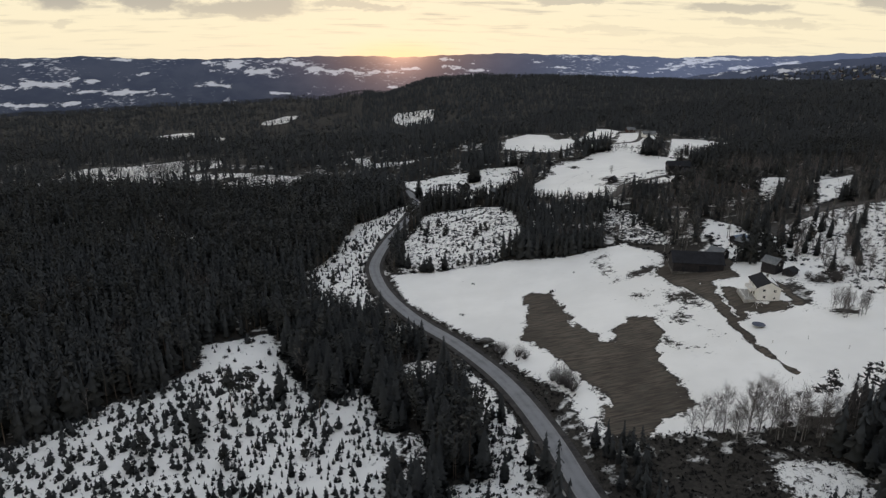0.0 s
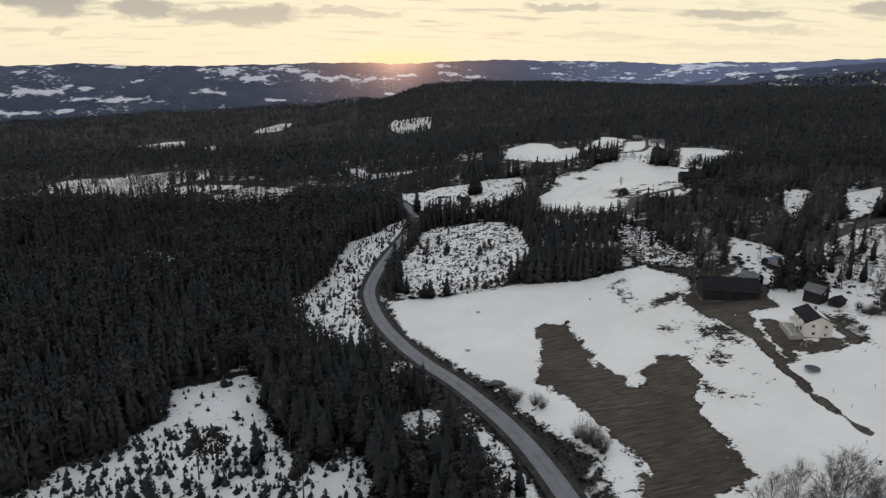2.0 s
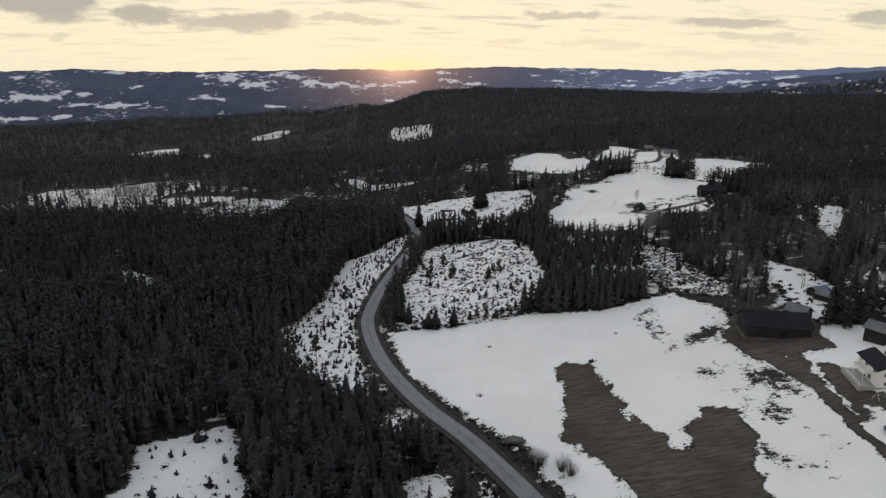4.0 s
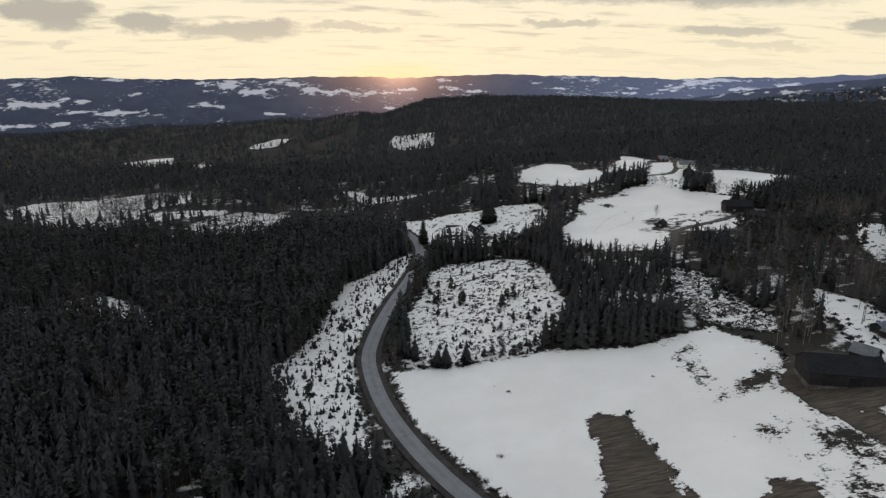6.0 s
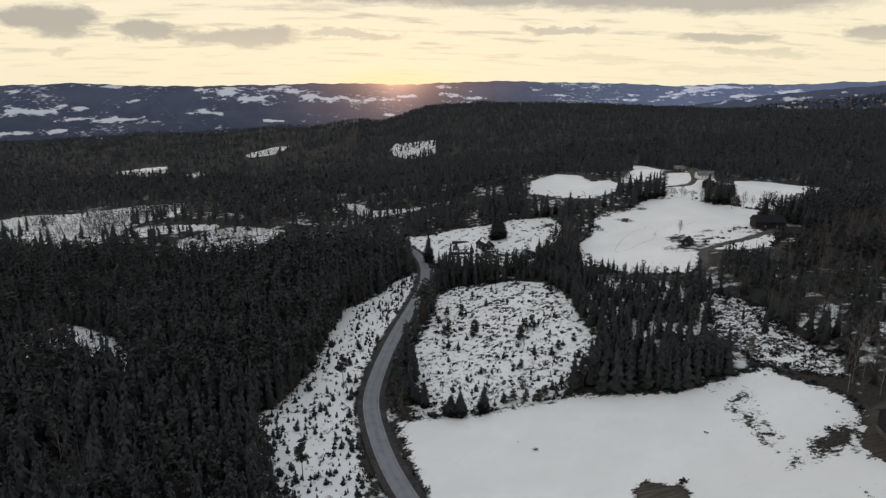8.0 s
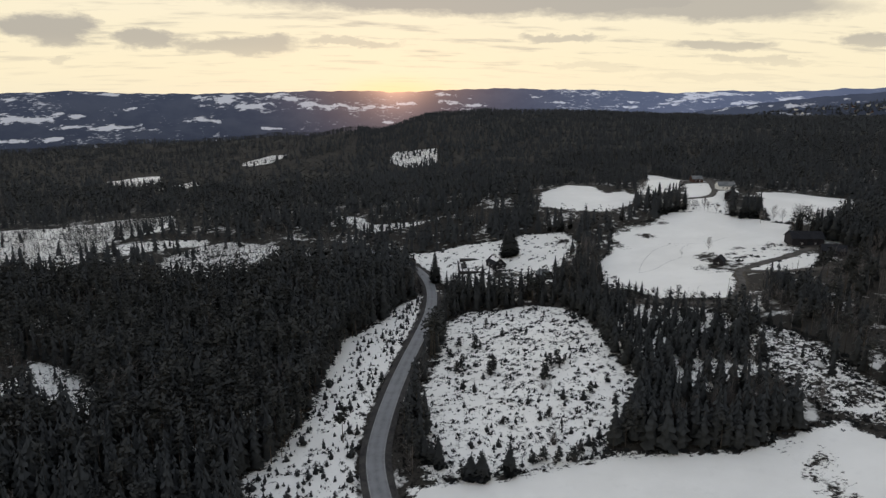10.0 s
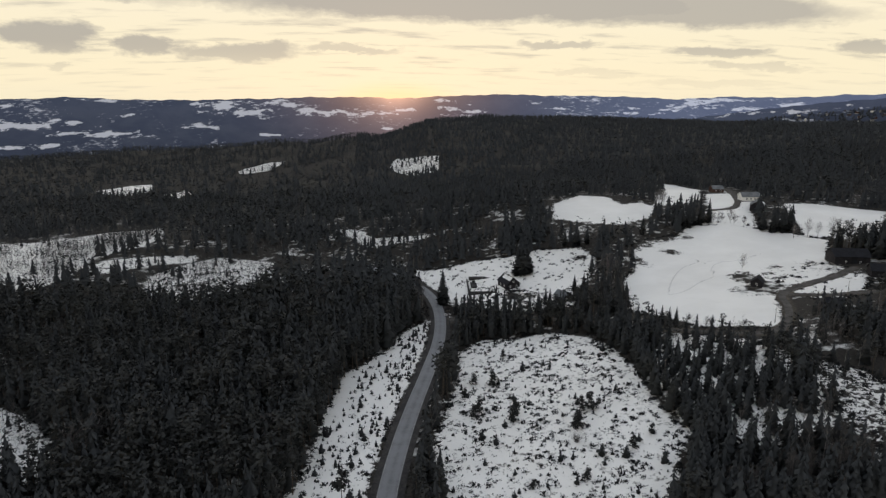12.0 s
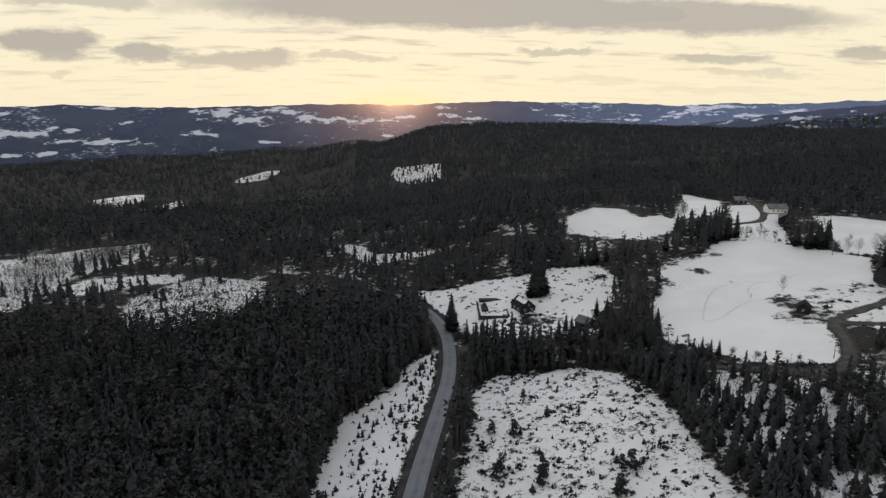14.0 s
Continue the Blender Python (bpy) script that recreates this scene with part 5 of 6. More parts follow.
def build_spur():
    """The nearer dark blue shoulder before the pale end of the valley."""
    az, w = np.arange(22, 68, 0.3), np.linspace(0, 1, 20)
    ga, gw = [a.ravel() for a in np.meshgrid(az, w)]
    top = np.interp(ga, [22, 26, 29, 33, 37, 41, 50, 68], [-2.2, -0.95, -0.45, 0.12, 0.6, 0.95, 1.15, 1.0]) + 0.03 * np.sin(ga * 3.1) + 0.02 * np.sin(ga * 8.3)
    el = -3.6 + (top + 3.6) * np.minimum(gw / 0.86, 1) - 8 * np.maximum(gw - 0.86, 0)
    r = 3420 + 260 * gw
    a = np.radians(ga)
    v = np.stack([np.sin(a) * r, np.cos(a) * r + 60, 101 + r * np.tan(np.radians(el))], 1)
    field = np.full(ga.shape, -3.0)
    for ca, ce, wa, we in ((31.5, -0.25, 1.2, 0.12), (33.8, -0.15, 0.8, 0.2), (35.2, -0.1, 1.1, 0.2), (38.5, 0.35, 0.9, 0.1), (29.5, -0.6, 1.0, 0.1)):
        field = np.maximum(field, 1.0 - 1.2 * np.sqrt(((ga - ca) / wa) ** 2 + ((el - ce) / we) ** 2))
    # an even painted haze glow over the whole shoulder
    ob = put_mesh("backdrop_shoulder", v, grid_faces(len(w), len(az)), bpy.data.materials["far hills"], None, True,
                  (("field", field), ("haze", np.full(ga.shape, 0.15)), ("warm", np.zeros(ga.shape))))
    tagged(ob, "dark blue wooded shoulder of the valley", "hills", kind="structure")


build_spur()

# ---- buildings ----
def part(name, bm, mat, parent, label=""):
    me = bpy.data.meshes.new(name)
    bm.normal_update()
    bm.to_mesh(me)
    bm.free()
    me.materials.append(mat)
    ob = new(name, me)
    ob.parent = parent
    return tagged(ob, label)


def solid(bm, corners, faces):
    vs = [bm.verts.new(c) for c in corners]
    for f in faces:
        bm.faces.new([vs[i] for i in f])
    return vs


BOX = [(0, 3, 2, 1), (4, 5, 6, 7), (0, 1, 5, 4), (1, 2, 6, 5), (2, 3, 7, 6), (3, 0, 4, 7)]


def box(bm, x0, x1, y0, y1, z0, z1):
    solid(bm, [(x0, y0, z0), (x1, y0, z0), (x1, y1, z0), (x0, y1, z0), (x0, y0, z1), (x1, y0, z1), (x1, y1, z1), (x0, y1, z1)], BOX)


def boxes(*all_boxes, bevel=0.0):
    bm = bmesh.new()
    for b in all_boxes:
        box(bm, *b)
    if bevel:
        bmesh.ops.bevel(bm, geom=bm.edges[:], offset=bevel, segments=1, affect="EDGES")
    return bm


def window(parent, x, y, z, wide, high, face):
    """A framed window with a pane and a mullion; face: the wall's outward axis and side."""
    axis, s = face
    w, h = wide / 2, high / 2
    def slab(a0, a1, z0, z1, d0, d1):
        d0, d1 = sorted((d0 * s, d1 * s))
        return (x + d0, x + d1, y + a0, y + a1, z + z0, z + z1) if axis == "x" else (x + a0, x + a1, y + d0, y + d1, z + z0, z + z1)
    fr = part("window", boxes(slab(-w - .09, -w, -h - .09, h + .09, -.02, .06), slab(w, w + .09, -h - .09, h + .09, -.02, .06), slab(-w, w, h, h + .09, -.02, .06),
                              slab(-w, w, -h - .09, -h, -.02, .06), slab(-.03, .03, -h, h, -.02, .05)), WHITE_WALL, parent)
    part("pane", boxes(slab(-w, w, -h, h, -.02, .02)), GLASS, fr)


def gabled(name, x, y, az, long, wide, eave, ridge, walls, roof_mat, label, base_z=None, windows=(), doors=(), over=0.5, chimney=None, foot=CONCRETE, snow_share=0.0, category="house"):
    """A gabled building: footing, walls, two roof planes, bargeboards, windows and doors. Local y runs along the ridge."""
    z = land_at(x, y) if base_z is None else base_z
    top = tagged(new(name), label, category)
    top.matrix_basis = pose(x, y, z, 0, 0, -az)
    a, b = wide / 2, long / 2
    part("footing", boxes((-a + .03, a - .03, -b + .03, b - .03, -3.0, 0.35)), foot, top)
    bm = bmesh.new()
    low = 0.30
    ring = [(-a, low), (a, low), (a, eave), (0, ridge), (-a, eave)]
    solid(bm, [(px, -b, pz) for px, pz in ring] + [(px, b, pz) for px, pz in ring],
          [(0, 1, 2, 3, 4), (9, 8, 7, 6, 5), (1, 0, 5, 6), (2, 1, 6, 7), (3, 2, 7, 8), (4, 3, 8, 9), (0, 4, 9, 5)])
    part("wall", bm, walls, top)
    slope = (ridge - eave) / a
    for s in (-1, 1):
        bm = bmesh.new()
        e, th = a + over, 0.16
        line = [(0, ridge + 0.02), (e * s, ridge + 0.02 - slope * e), (e * s, ridge + 0.02 + th - slope * e), (0, ridge + 0.02 + th)]
        if s < 0:
            line = line[::-1]
        solid(bm, [(px, -b - over, pz) for px, pz in line] + [(px, b + over, pz) for px, pz in line], [(0, 1, 2, 3), (7, 6, 5, 4), (1, 0, 4, 5), (2, 1, 5, 6), (3, 2, 6, 7), (0, 3, 7, 4)])
        plane = part("roof", bm, roof_mat, top)
        if snow_share and s > 0:
            bm = bmesh.new()
            e0, e1, th2 = 0.1 * e, e * snow_share, 0.30
            line = [(e0, ridge + 0.2 - slope * e0), (e1, ridge + 0.2 - slope * e1), (e1 - .1, ridge + 0.2 + th2 * .6 - slope * e1), (e0 + .05, ridge + 0.2 + th2 - slope * e0)]
            solid(bm, [(px, -b * 0.7, pz) for px, pz in line] + [(px, b * 0.95, pz) for px, pz in line], [(0, 1, 2, 3), (7, 6, 5, 4), (1, 0, 4, 5), (2, 1, 5, 6), (3, 2, 6, 7), (0, 3, 7, 4)])
            part("roof_snow", bm, SNOW, plane, "sheet of old snow on the roof")
        for y0 in (-b - over - .04, b + over):
            bm = bmesh.new()
            line = [(0, ridge - .08), (e * s, ridge - .08 - slope * e), (e * s, ridge + .2 - slope * e), (0, ridge + .2)]
            if s < 0:
                line = line[::-1]
            solid(bm, [(px, y0, pz) for px, pz in line] + [(px, y0 + .04, pz) for px, pz in line], [(0, 1, 2, 3), (7, 6, 5, 4), (1, 0, 4, 5), (2, 1, 5, 6), (3, 2, 6, 7), (0, 3, 7, 4)])
            part("bargeboard", bm, walls, top)
    for side, along, height, w, h in windows:
        at = {"f": (along, -b, ("y", -1)), "k": (along, b, ("y", 1)), "l": (-a, along, ("x", -1)), "r": (a, along, ("x", 1))}[side]
        window(top, at[0], at[1], height, w, h, at[2])
    for side, along, w, h in doors:
        d = (along - w / 2, along + w / 2, -b - .06, -b + .02, .3, .3 + h) if side == "f" else (along - w / 2, along + w / 2, b - .02, b + .06, .3, .3 + h) if side == "k" else \
            (-a - .06, -a + .02, along - w / 2, along + w / 2, .3, .3 + h) if side == "l" else (a - .02, a + .06, along - w / 2, along + w / 2, .3, .3 + h)
        part("door", boxes(d, bevel=0.01), DARK_WALL if walls is not DARK_WALL else DARK_ROOF, top)
    if chimney is not None:
        cx, cy = chimney
        part("chimney", boxes((cx - .35, cx + .35, cy - .35, cy + .35, eave, ridge + 0.9), (cx - .42, cx + .42, cy - .42, cy + .42, ridge + .9, ridge + 1.02)), STONE, top)
    return top


home = gabled("white_house", 149.2, 208.6, 18, 12.6, 7.8, 5.3, 7.3, WHITE_WALL, DARK_ROOF, "white two-storey wooden house with a dark tiled roof", land_at(147, 203) + 0.1,
              [("f", -1.9, 4.2, .9, .9), ("f", 1.9, 4.2, .9, .9), ("f", -1.6, 1.6, .9, 1.0), ("f", 2.0, 1.4, .6, .9), ("l", -4, 4.3, 1.2, 1.1), ("l", 1, 4.3, 1.4, 1.1), ("l", 4.2, 4.3, 1.0, 1.1), ("l", -1.6, 1.6, 1.8, 1.6), ("l", 3.6, 1.6, 1.4, 1.3),
               ("r", -3, 4.3, 1.2, 1.1), ("r", 3, 4.3, 1.2, 1.1), ("r", -3, 1.6, 1.2, 1.1)], [("l", 1.1, 1.0, 2.05), ("r", 0.8, 1.0, 2.05)], 0.55, (0.9, 1.5), CONCRETE, 0.8)
part("deck", boxes(*[(-8.3, -3.98, -6.2 + k * .42, -6.2 + k * .42 + .39, .12, .22) for k in range(29)]), DECK, home, "pale board deck along the long wall")
part("deck_skirt", boxes((-8.2, -8.05, -6.1, 5.9, -1.5, .11), (-8.2, -4, -6.1, -5.95, -1.5, .11)), DECK, home)
for k in range(4):
    part("deck_post", boxes((-8.2, -8.08, -6 + k * 3.9, -5.88 + k * 3.9, .2, 1.2)), WHITE_WALL, home)
part("deck_rail", boxes((-8.22, -8.06, -6.1, 5.95, 1.15, 1.23)), WHITE_WALL, home)
part("porch_roof", boxes((-6.2, -3.9, -3.0, 3.2, 2.75, 2.9)), WHITE_WALL, home, "white balcony over the deck")
for y0 in (-2.9, 3.0):
    part("porch_post", boxes((-6.15, -6.03, y0, y0 + .12, .2, 2.75)), WHITE_WALL, home)
part("balcony_rail", boxes((-6.2, -6.12, -3.0, 3.2, 2.9, 3.8), (-6.12, -3.9, -3.0, -2.92, 2.9, 3.8), (-6.12, -3.9, 3.12, 3.2, 2.9, 3.8)), WHITE_WALL, home)

gabled("barn", 143.5, 250, 107, 21, 12, 4.6, 8.2, DARK_WALL, DARK_ROOF, "long dark wooden barn with a dark roof in the farmyard", land_at(141, 246), [("l", -4, 2, 1, .8), ("l", 5, 2, 1, .8)], [("r", 2, 3.2, 3.0), ("r", -6, 1.4, 2.2)], 0.6, None, STONE, category="barn")
gabled("shed", 158, 257, -28, 7, 6.4, 3.0, 5.2, DARK_WALL, GREY_ROOF, "dark wooden shed with a grey metal roof", None, [("f", 0, 3.2, .7, .7)], [("f", 1.2, 1.2, 2.0)], 0.4, None, STONE, category="shed")
gabled("storehouse", 166.5, 230, -22, 6.4, 5.2, 4.8, 6.8, DARK_WALL, GREY_ROOF, "tall dark storehouse with a grey metal roof", land_at(166, 227), [("f", 0, 4.2, .7, .8)], [("f", 0, 1.1, 2.0)], 0.5, None, STONE, category="storehouse")
gabled("shed", 170.5, 224, 60, 5, 4.2, 2.2, 3.3, DARK_WALL, DARK_ROOF, "low dark lean shed beside the storehouse", None, (), [("f", 0, 1.0, 1.9)], 0.3, None, STONE, category="shed")
gabled("shed", 177, 272, 75, 7, 4.6, 2.4, 3.6, DARK_WALL, BLUE_ROOF, "small shed with a blue metal roof in the snow", None, (), [("r", 0, 1.0, 1.9)], 0.4, None, STONE, category="shed")
gabled("shed", 176, 266, -20, 6, 5, 2.5, 4.0, DARK_WALL, GREY_ROOF, "small dark shed with a pale roof under pines", None, (), [("f", 0, 1.0, 1.9)], 0.4, None, STONE, category="shed")
gabled("barn", 244, 469, 103, 17, 10, 4.4, 7.6, DARK_WALL, DARK_ROOF, "dark brown barn on a white stone base beside fields", land_at(236, 467), [("r", -3, 1.6, .8, .8), ("r", 4, 1.6, .8, .8)], [("r", 1, 2.6, 2.8)], 0.5, None, CONCRETE, category="barn")
gabled("barn", 241, 443, 118, 11, 8, 3.6, 6.0, DARK_WALL, DARK_ROOF, "smaller dark barn across the farmyard lane", land_at(232, 443), (), [("r", 1, 2.4, 2.6)], 0.5, None, CONCRETE, category="barn")
gabled("hut", 183.5, 452, 40, 6.6, 5.0, 2.8, 5.0, DARK_WALL, DARK_ROOF, "small dark timber hut on bare ground", None, [("f", 0, 1.8, .8, .8)], [("l", 0, .9, 1.9)], 0.4, None, STONE, category="hut")
gabled("shed", 191, 413, 100, 7, 5, 2.6, 4.2, DARK_WALL, DARK_ROOF, "dark shed below the farm lane", None, (), [("r", 0, 1.0, 1.9)], 0.4, None, STONE, category="shed")
gabled("old_house", 77, 517, 165, 11, 8, 3.2, 6.6, DARK_WALL, DARK_ROOF, "old house with a dark roof near the road", land_at(75, 513), [("k", -2, 1.7, 1, 1.1), ("k", 2, 1.7, 1, 1.1), ("k", 0, 4.4, .9, .9), ("r", 2, 1.7, 1, 1.1), ("r", -2, 1.7, 1, 1.1)], [("r", 0, 1.0, 2.0)], 0.5, (0.6, 0.5), STONE, 0.5)
gabled("cabin", 97.5, 482, 150, 7, 6, 2.7, 4.9, DARK_WALL, GREY_ROOF, "dark cabin with pale windows among the trees", land_at(96, 480), [("k", -1.5, 1.6, 1.2, 1.0), ("k", 1.5, 1.6, 1.2, 1.0)], [("r", 0, .9, 2.0)], 0.45, None, STONE, category="cabin")
gabled("farmhouse", 287, 621, 100, 13, 8.5, 3.4, 6.4, WHITE_WALL, GREY_ROOF, "pale farmhouse with a grey roof at the upper farm", None, [("r", -3, 1.8, 1, 1.2), ("r", 0, 1.8, 1, 1.2), ("r", 3, 1.8, 1, 1.2)], [("r", 4.8, 1, 2)], 0.5, (0, 0), STONE)
gabled("barn", 277, 595, 35, 14, 9, 4.0, 7.0, DARK_WALL, GREY_ROOF, "dark barn with a pale roof at the upper farm", None, (), [("r", 0, 2.6, 2.8)], 0.5, None, STONE, 0.9, category="barn")
gabled("farmhouse", 283, 659, 95, 9, 7, 3.0, 5.4, RED_WALL, GREY_ROOF, "small red farm building by the wood", None, [("r", -2, 1.7, 1, 1), ("r", 2, 1.7, 1, 1)], [("r", 0, 1, 2)], 0.4, None, STONE)
gabled("cabin", 240, 372, 60, 8, 6.5, 2.7, 5.0, RED_WALL, GREY_ROOF, "cabin with a snowy roof among tall trees", None, [("r", 0, 1.6, 1, 1)], (), 0.5, None, STONE, 0.9, category="cabin")


STAKES = [(129, 172), (128, 164), (120, 149), (131, 146), (134, 145), (140, 170), (146, 160), (150, 148)]


# the old foundation by the road, with its walls and a heap inside
def foundation():
    top = tagged(new("foundation"), "low stone foundation walls around snow and rubble", "foundation")
    top.matrix_basis = pose(61, 524, land_at(61, 520) - 0.2, 0, 0, -6)
    for spot in ((-6.6, -5.8, -14, 14), (8, 8.8, -14, 2), (-5.8, 8, -14, -13.2), (-5.8, 8, 13.2, 14)):
        part("wall", boxes((*spot, -2, 1.3), bevel=0.06), DARK_STONE, top)
    part("plinth", boxes((-5, 8.5, 9.5, 13.1, -1, 2.6), (-4.5, -1.0, -3, 9.4, -1, 0.9), bevel=0.08), DARK_STONE, top)


foundation()


def rubble_heap(x, y):
    """A heap of split stones with snow on it."""
    top = tagged(new("stone_heap"), "dark heap of stones with snow between them", "stones")
    top.matrix_basis = pose(x, y, land_at(x, y) - 0.15, 0, 0, 25)
    r = random.Random(4)
    for k in range(26):
        a, d = r.uniform(0, 6.28), r.uniform(0, 1) ** 0.6
        px, py, s = math.cos(a) * d * 4.6, math.sin(a) * d * 2.6, r.uniform(0.7, 1.5) * (1.1 - 0.4 * d)
        bm = bmesh.new()
        bmesh.ops.create_icosphere(bm, subdivisions=1, radius=s)
        for v in bm.verts:
            v.co = Vector((v.co.x * 1.2, v.co.y, v.co.z * 0.7)) * r.uniform(0.75, 1.15) + Vector((px, py, (1 - d) * 1.9))
        part("stone", bm, SNOW if k in (5, 11) else STONE, top)


rubble_heap(41.5, 214.5)


def trampoline(x, y):
    top = tagged(new("trampoline"), "round dark blue trampoline standing in the snow", "trampoline")
    top.matrix_basis = pose(x, y, land_at(x, y) + 0.2, 0, 0, 0)
    for name, r0, r1, z0, z1, mat in (("mat", 0, 1.75, .78, .80, MAT_BLUE), ("pad", 1.76, 2.15, .79, .86, MAT_BLUE), ("rim", 2.12, 2.18, .70, .79, METAL)):
        bm = bmesh.new()
        n, rows_ = 28, []
        for r, z in ((r0, z0), (r1, z0), (r1, z1), (r0, z1)):
            rows_.append([bm.verts.new((math.cos(k * 6.2832 / n) * max(r, .01), math.sin(k * 6.2832 / n) * max(r, .01), z)) for k in range(n)])
        for i in range(4):
            for k in range(n):
                bm.faces.new((rows_[i][k], rows_[i][(k + 1) % n], rows_[(i + 1) % 4][(k + 1) % n], rows_[(i + 1) % 4][k]))
        part(name, bm, mat, top)
    for k in range(4):
        c, s = math.cos(k * 1.571 + .6) * 2.1, math.sin(k * 1.571 + .6) * 2.1
        part("leg", boxes((c - .04, c + .04, s - .04, s + .04, -.6, .72)), METAL, top)


trampoline(132.4, 185)


def pole(x, y, h, label, arms=1):
    top = tagged(new("utility_pole"), label, "pole")
    top.matrix_basis = pose(x, y, land_at(x, y), 0, 0, random.uniform(0, 60))
    v, f = stem_shape(shape_rng, 0.16, h)
    put_mesh("shaft", v, f, WOOD, top)
    for k in range(arms):
        part("crossarm", boxes((-.9, .9, -.06, .06, h - .6 - k * .7, h - .45 - k * .7)), WOOD, top)
    for px in (-.8, 0, .8):
        part("insulator", boxes((px - .05, px + .05, -.05, .05, h - .45, h - .25), bevel=.015), CONCRETE, top)
    return top


for x, y, h in ((208.2, 425, 8), (252, 521, 8), (97, 372, 9), (36, 470, 8), (160, 405, 8), (226, 300, 8), (262, 318, 8)):
    pole(x, y, h, "grey wooden pole with a crossarm beside the lane")


def h_pole(x, y):
    top = tagged(new("transformer_pole"), "double wooden pole with a crossbeam and stays", "pole")
    top.matrix_basis = pose(x, y, land_at(x, y), 0, 0, 35)
    for px in (-1.1, 1.1):
        v, f = stem_shape(shape_rng, 0.17, 9)
        ob = put_mesh("shaft", v, f, WOOD, top)
        ob.location.x = px
    part("crossbeam", boxes((-1.9, 1.9, -.1, .1, 8.1, 8.35)), WOOD, top)
    part("transformer", boxes((-.5, .5, -.35, .35, 5.4, 6.6), bevel=.05), METAL, top)
    v, f = [], []
    sliver(v, f, np.array([3.6, 0, 0]), np.array([1.1, 0, 8]), 0.05, np.array([0, 1, 0]))
    put_mesh("stay", v, f, WOOD, top)


h_pole(176.3, 280)


def swing_frame(x, y):
    top = tagged(new("swing_frame"), "white wooden swing frame before the house", "swing")
    top.matrix_basis = pose(x, y, land_at(x, y), 0, 0, 20)
    for px in (-1.4, 1.4):
        for s in (-1, 1):
            v, f = [], []
            sliver(v, f, np.array([px, s * 1.0, -.1]), np.array([px, -s * .12, 2.3]), 0.07, np.array([1, 0, 0]))
            put_mesh("leg", v, f, WHITE_WALL, top)
    part("beam", boxes((-1.6, 1.6, -.06, .06, 2.1, 2.22)), WHITE_WALL, top)


swing_frame(141.3, 200)


def sign(x, y):
    top = tagged(new("road_sign"), "small white sign board at the lane junction", "sign")
    top.matrix_basis = pose(x, y, land_at(x, y), 0, 0, -10)
    part("post", boxes((-.04, .04, -.04, .04, -.2, 2.0)), METAL, top)
    part("board", boxes((-.8, .8, -.07, -.045, 1.0, 2.0), bevel=.01), WHITE_WALL, top)
    part("writing_bar", boxes((-.6, .6, -.08, -.075, 1.55, 1.68)), DARK_WALL, top)


sign(36.5, 482)


def log(x, y, az, long):
    top = put_mesh("log", *stem_shape(shape_rng, 0.16, long, 0.1), BARK)
    top.matrix_basis = pose(x, y, land_at(x, y) + .15, 84, 0, az)
    tagged(top, "fallen bare tree trunk lying in the clearing", "log")


for x, y, h in ((165, 243, 12), (169, 248, 13), (174, 244, 12), (166, 251, 12), (177, 252, 12), (181, 247, 11), (173, 256, 12), (162, 247, 9)):
    copy_scaled(random.choice(BUSHY), x, y, h, random.uniform(0.75, 0.95), "", "broad dark pine with low boughs beside the farmyard")
for k in range(14):
    copy_scaled(random.choice(BIRCHES), 163 + random.uniform(-5, 5), 183 + random.uniform(-4, 4), random.uniform(6, 10), 0.9, "", "slim birch in a copse on the snow field")
for k in range(12):
    copy_scaled(random.choice(BUSHES), 178 + random.uniform(-6, 6), 214 + random.uniform(-4, 4), random.uniform(2.5, 4.5), 1.1, "", "dense brown thicket on the snowy slope")
for k in range(16):
    x = random.uniform(82, 132)
    copy_scaled(random.choice(BIRCHES), x, 132.5 - 0.30 * (x - 84) + random.uniform(-3, 1.5), random.uniform(6, 11), random.uniform(0.9, 1.2), "birches below the field")


log(-50, 170, 130, 8)
log(-44, 190, 60, 6)
log(55, 360, 100, 7)
log(8, 468, 95, 7)

for x, y in STAKES:
    top = tagged(new("marker_stake"), "thin wooden marker stake in the snow field", "stake")
    top.matrix_basis = pose(x, y, land_at(x, y), random.uniform(-6, 6), random.uniform(-6, 6), 0)
    part("stick", boxes((-.04, .04, -.04, .04, -.3, 1.5), bevel=.01), WOOD, top)
    part("band", boxes((-.05, .05, -.05, .05, 1.2, 1.4)), RED_WALL, top)

# trodden tracks across the snow field
TRODDEN = plain("trodden snow", (0.20, 0.20, 0.21), (0.40, 0.40, 0.41), 0.8, 2.0)


def footprints(points):
    """A row of trodden hollows: short dark strips, left and right in turn."""
    line = smooth_line(points, 1.1)
    trail = tagged(new("footpath"), "trodden row of footprints across the snow field", "path", kind="structure")
    for k in range(0, len(line) - 1):
        d = line[k + 1] - line[k]
        az = math.degrees(math.atan2(d[1], d[0])) + random.uniform(-12, 12)
        w = 0.16 * (-1) ** k + random.uniform(-0.12, 0.12)
        x, y = line[k][0] - d[1] * w, line[k][1] + d[0] * w
        bm = bmesh.new()
        bmesh.ops.create_circle(bm, cap_ends=True, segments=7, radius=random.uniform(0.28, 0.5))
        for v in bm.verts:
            v.co.y *= 0.6
        step = part("footprint", bm, TRODDEN, trail)
        step.matrix_basis = pose(x, y, land_at(x, y) + 0.31, 0, 0, az)


footprints([(144, 462), (151.6, 474.7), (160.5, 487), (170.3, 496.5), (180.2, 499.5), (187.8, 498), (192, 494.7), (200, 492), (216.5, 498.4)])
footprints([(192, 494.7), (185, 491.8), (177.6, 482.6)])
footprints([(142.8, 458.7), (151.7, 460.3), (162.5, 468.4), (176.2, 475.6)])
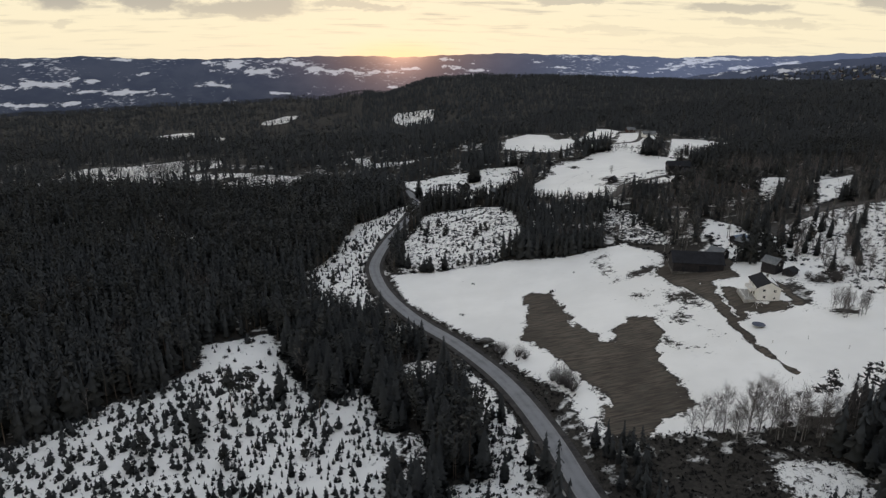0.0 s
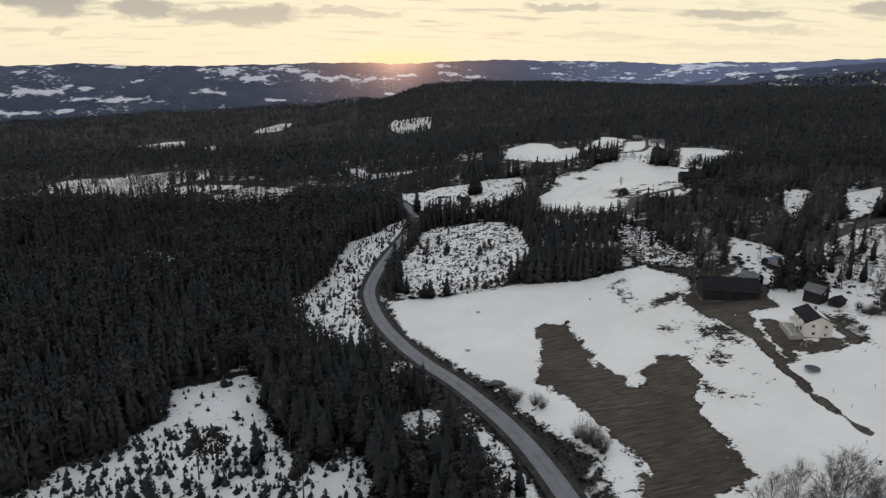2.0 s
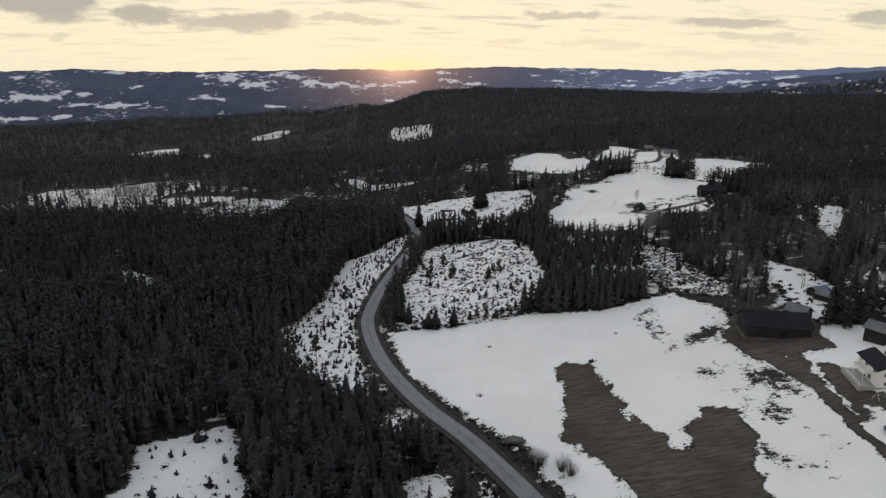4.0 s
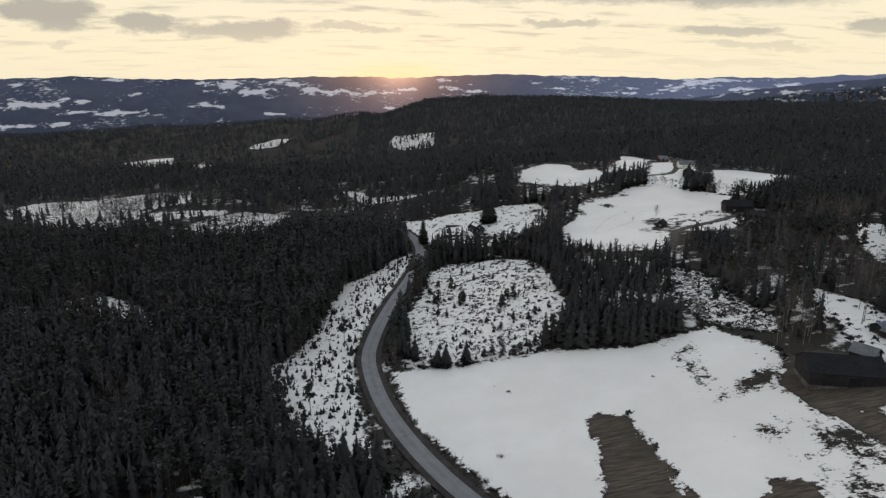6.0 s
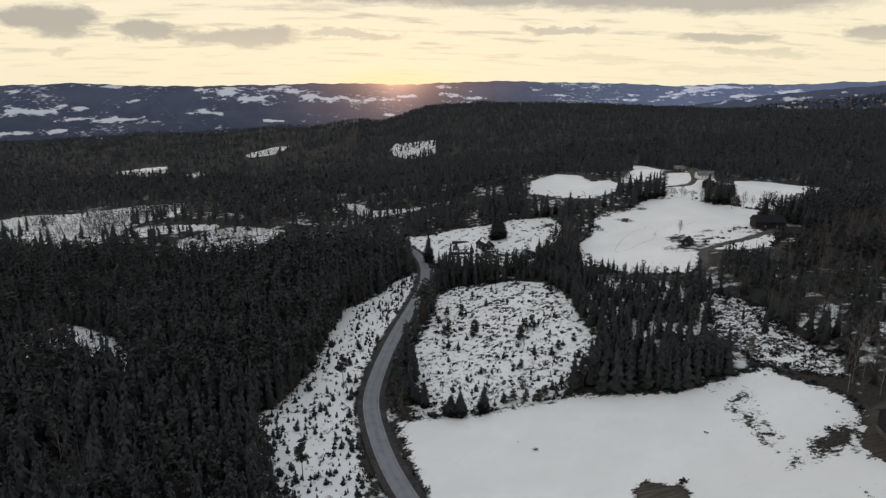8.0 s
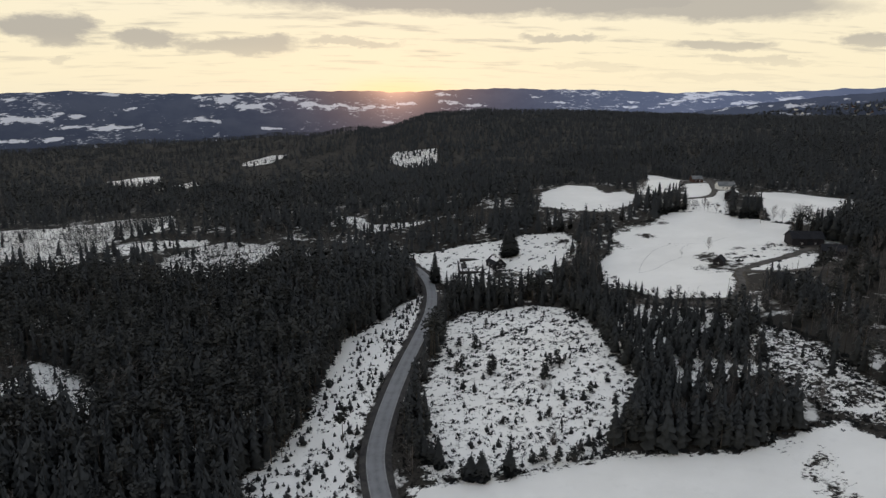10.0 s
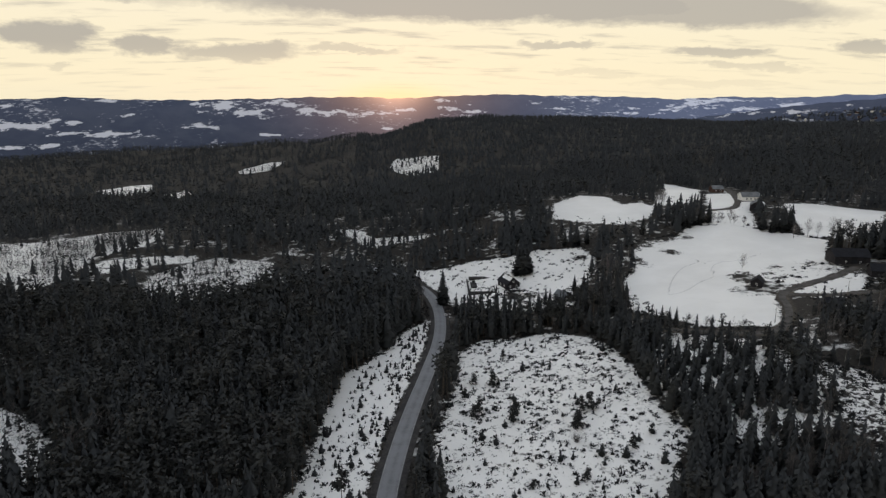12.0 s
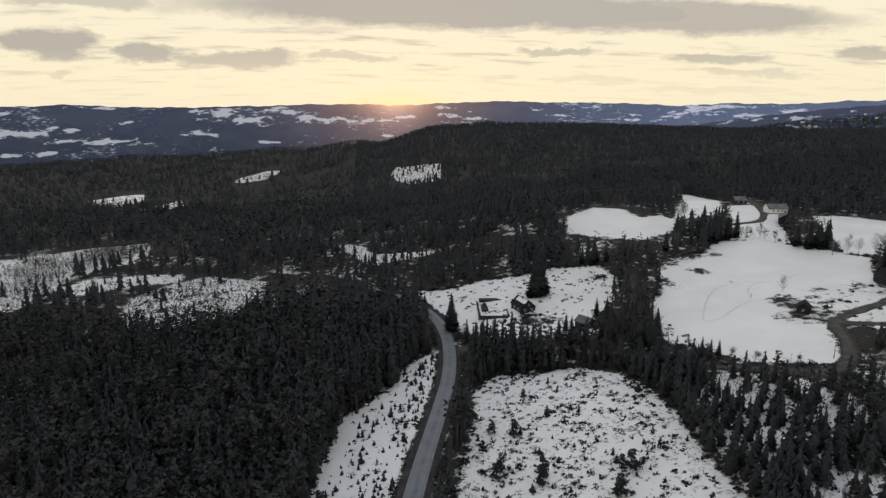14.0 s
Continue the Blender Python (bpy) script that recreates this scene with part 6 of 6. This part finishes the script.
footprints([(250, 560), (266, 548), (290, 540)])


# ---- the town on its hill beyond the forest ----
def town():
    az, w = np.arange(27, 66, 0.3), np.linspace(0, 1, 14)
    ga, gw = [a.ravel() for a in np.meshgrid(az, w)]
    top = np.interp(ga, [27, 32, 35, 38, 41, 45, 66], [-1.6, -0.85, -0.45, -0.12, 0.22, 0.42, 0.5]) + 0.05 * np.sin(ga * 3.3) + 0.03 * np.sin(ga * 7.7)
    el = -3.5 + (top + 3.5) * np.minimum(gw / 0.85, 1) - 6 * np.maximum(gw - 0.85, 0)
    r = 2900 + 500 * gw
    a = np.radians(ga)
    v = np.stack([np.sin(a) * r, np.cos(a) * r + 60, 101 + r * np.tan(np.radians(el))], 1)
    # faint even haze, put on the hillside as emission
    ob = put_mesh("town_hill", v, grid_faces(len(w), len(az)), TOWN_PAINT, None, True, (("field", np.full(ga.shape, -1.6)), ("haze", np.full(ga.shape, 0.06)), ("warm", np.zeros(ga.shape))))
    tagged(ob, "hazy wooded hillside below the distant town", "hill", kind="structure")
    r_ = random.Random(9)
    kinds = []
    for walls, roof in ((WHITE_WALL, DARK_ROOF), (RED_WALL, GREY_ROOF), (GREY_WALL, DARK_ROOF)):
        t = gabled("town_house", 0, 0, 0, 13, 9, 6, 9.5, walls, roof, "distant town house on the hillside", 0.0, [("f", -2, 3, 1.6, 1.8), ("f", 2, 3, 1.6, 1.8)], (), 0.6)
        kinds.append([t, False])
    for k in range(84):
        ang = 34 + 9.5 * r_.random() ** 0.8
        up = r_.uniform(0.45, 0.93)
        t_ = np.interp(ang, [27, 32, 35, 38, 41, 45, 66], [-1.6, -0.85, -0.45, -0.12, 0.22, 0.42, 0.5])
        e, d = -3.5 + (t_ + 3.5) * min(up / 0.85, 1) - 6 * max(up - 0.85, 0), 2900 + 500 * up
        x, y, z = math.sin(radians(ang)) * d, math.cos(radians(ang)) * d + 60, 101 + d * math.tan(radians(e)) + 1
        m = pose(x, y, z, 0, 0, r_.uniform(0, 360))
        kind = kinds[k % 3]
        if kind[1]:
            tagged(copy_thing(kind[0], m), group="houses of the distant town")
        else:
            kind[0].matrix_basis, kind[1] = m, True
            tagged(kind[0], group="houses of the distant town")
    rng = np.random.default_rng(77)
    n = 2600
    ang, up = rng.uniform(28, 60, n), rng.uniform(0.2, 0.97, n)
    t_ = np.interp(ang, [27, 32, 35, 38, 41, 45, 66], [-1.6, -0.85, -0.45, -0.12, 0.22, 0.42, 0.5])
    e, d = -3.5 + (t_ + 3.5) * np.minimum(up / 0.85, 1) - 6 * np.maximum(up - 0.85, 0), 2900 + 500 * up
    p = np.stack([np.sin(np.radians(ang)) * d, np.cos(np.radians(ang)) * d + 60, 101 + d * np.tan(np.radians(e)) - 2], 1)
    stuff("town_trees", [far_spruce_shape(rng, 2, 3) for _ in range(3)], p, rng.uniform(10, 18, n), rng.uniform(18, 34, n), NEEDLES, rng, "dark trees between the distant town houses", "trees")


TOWN_PAINT = bpy.data.materials["far hills"]
town()
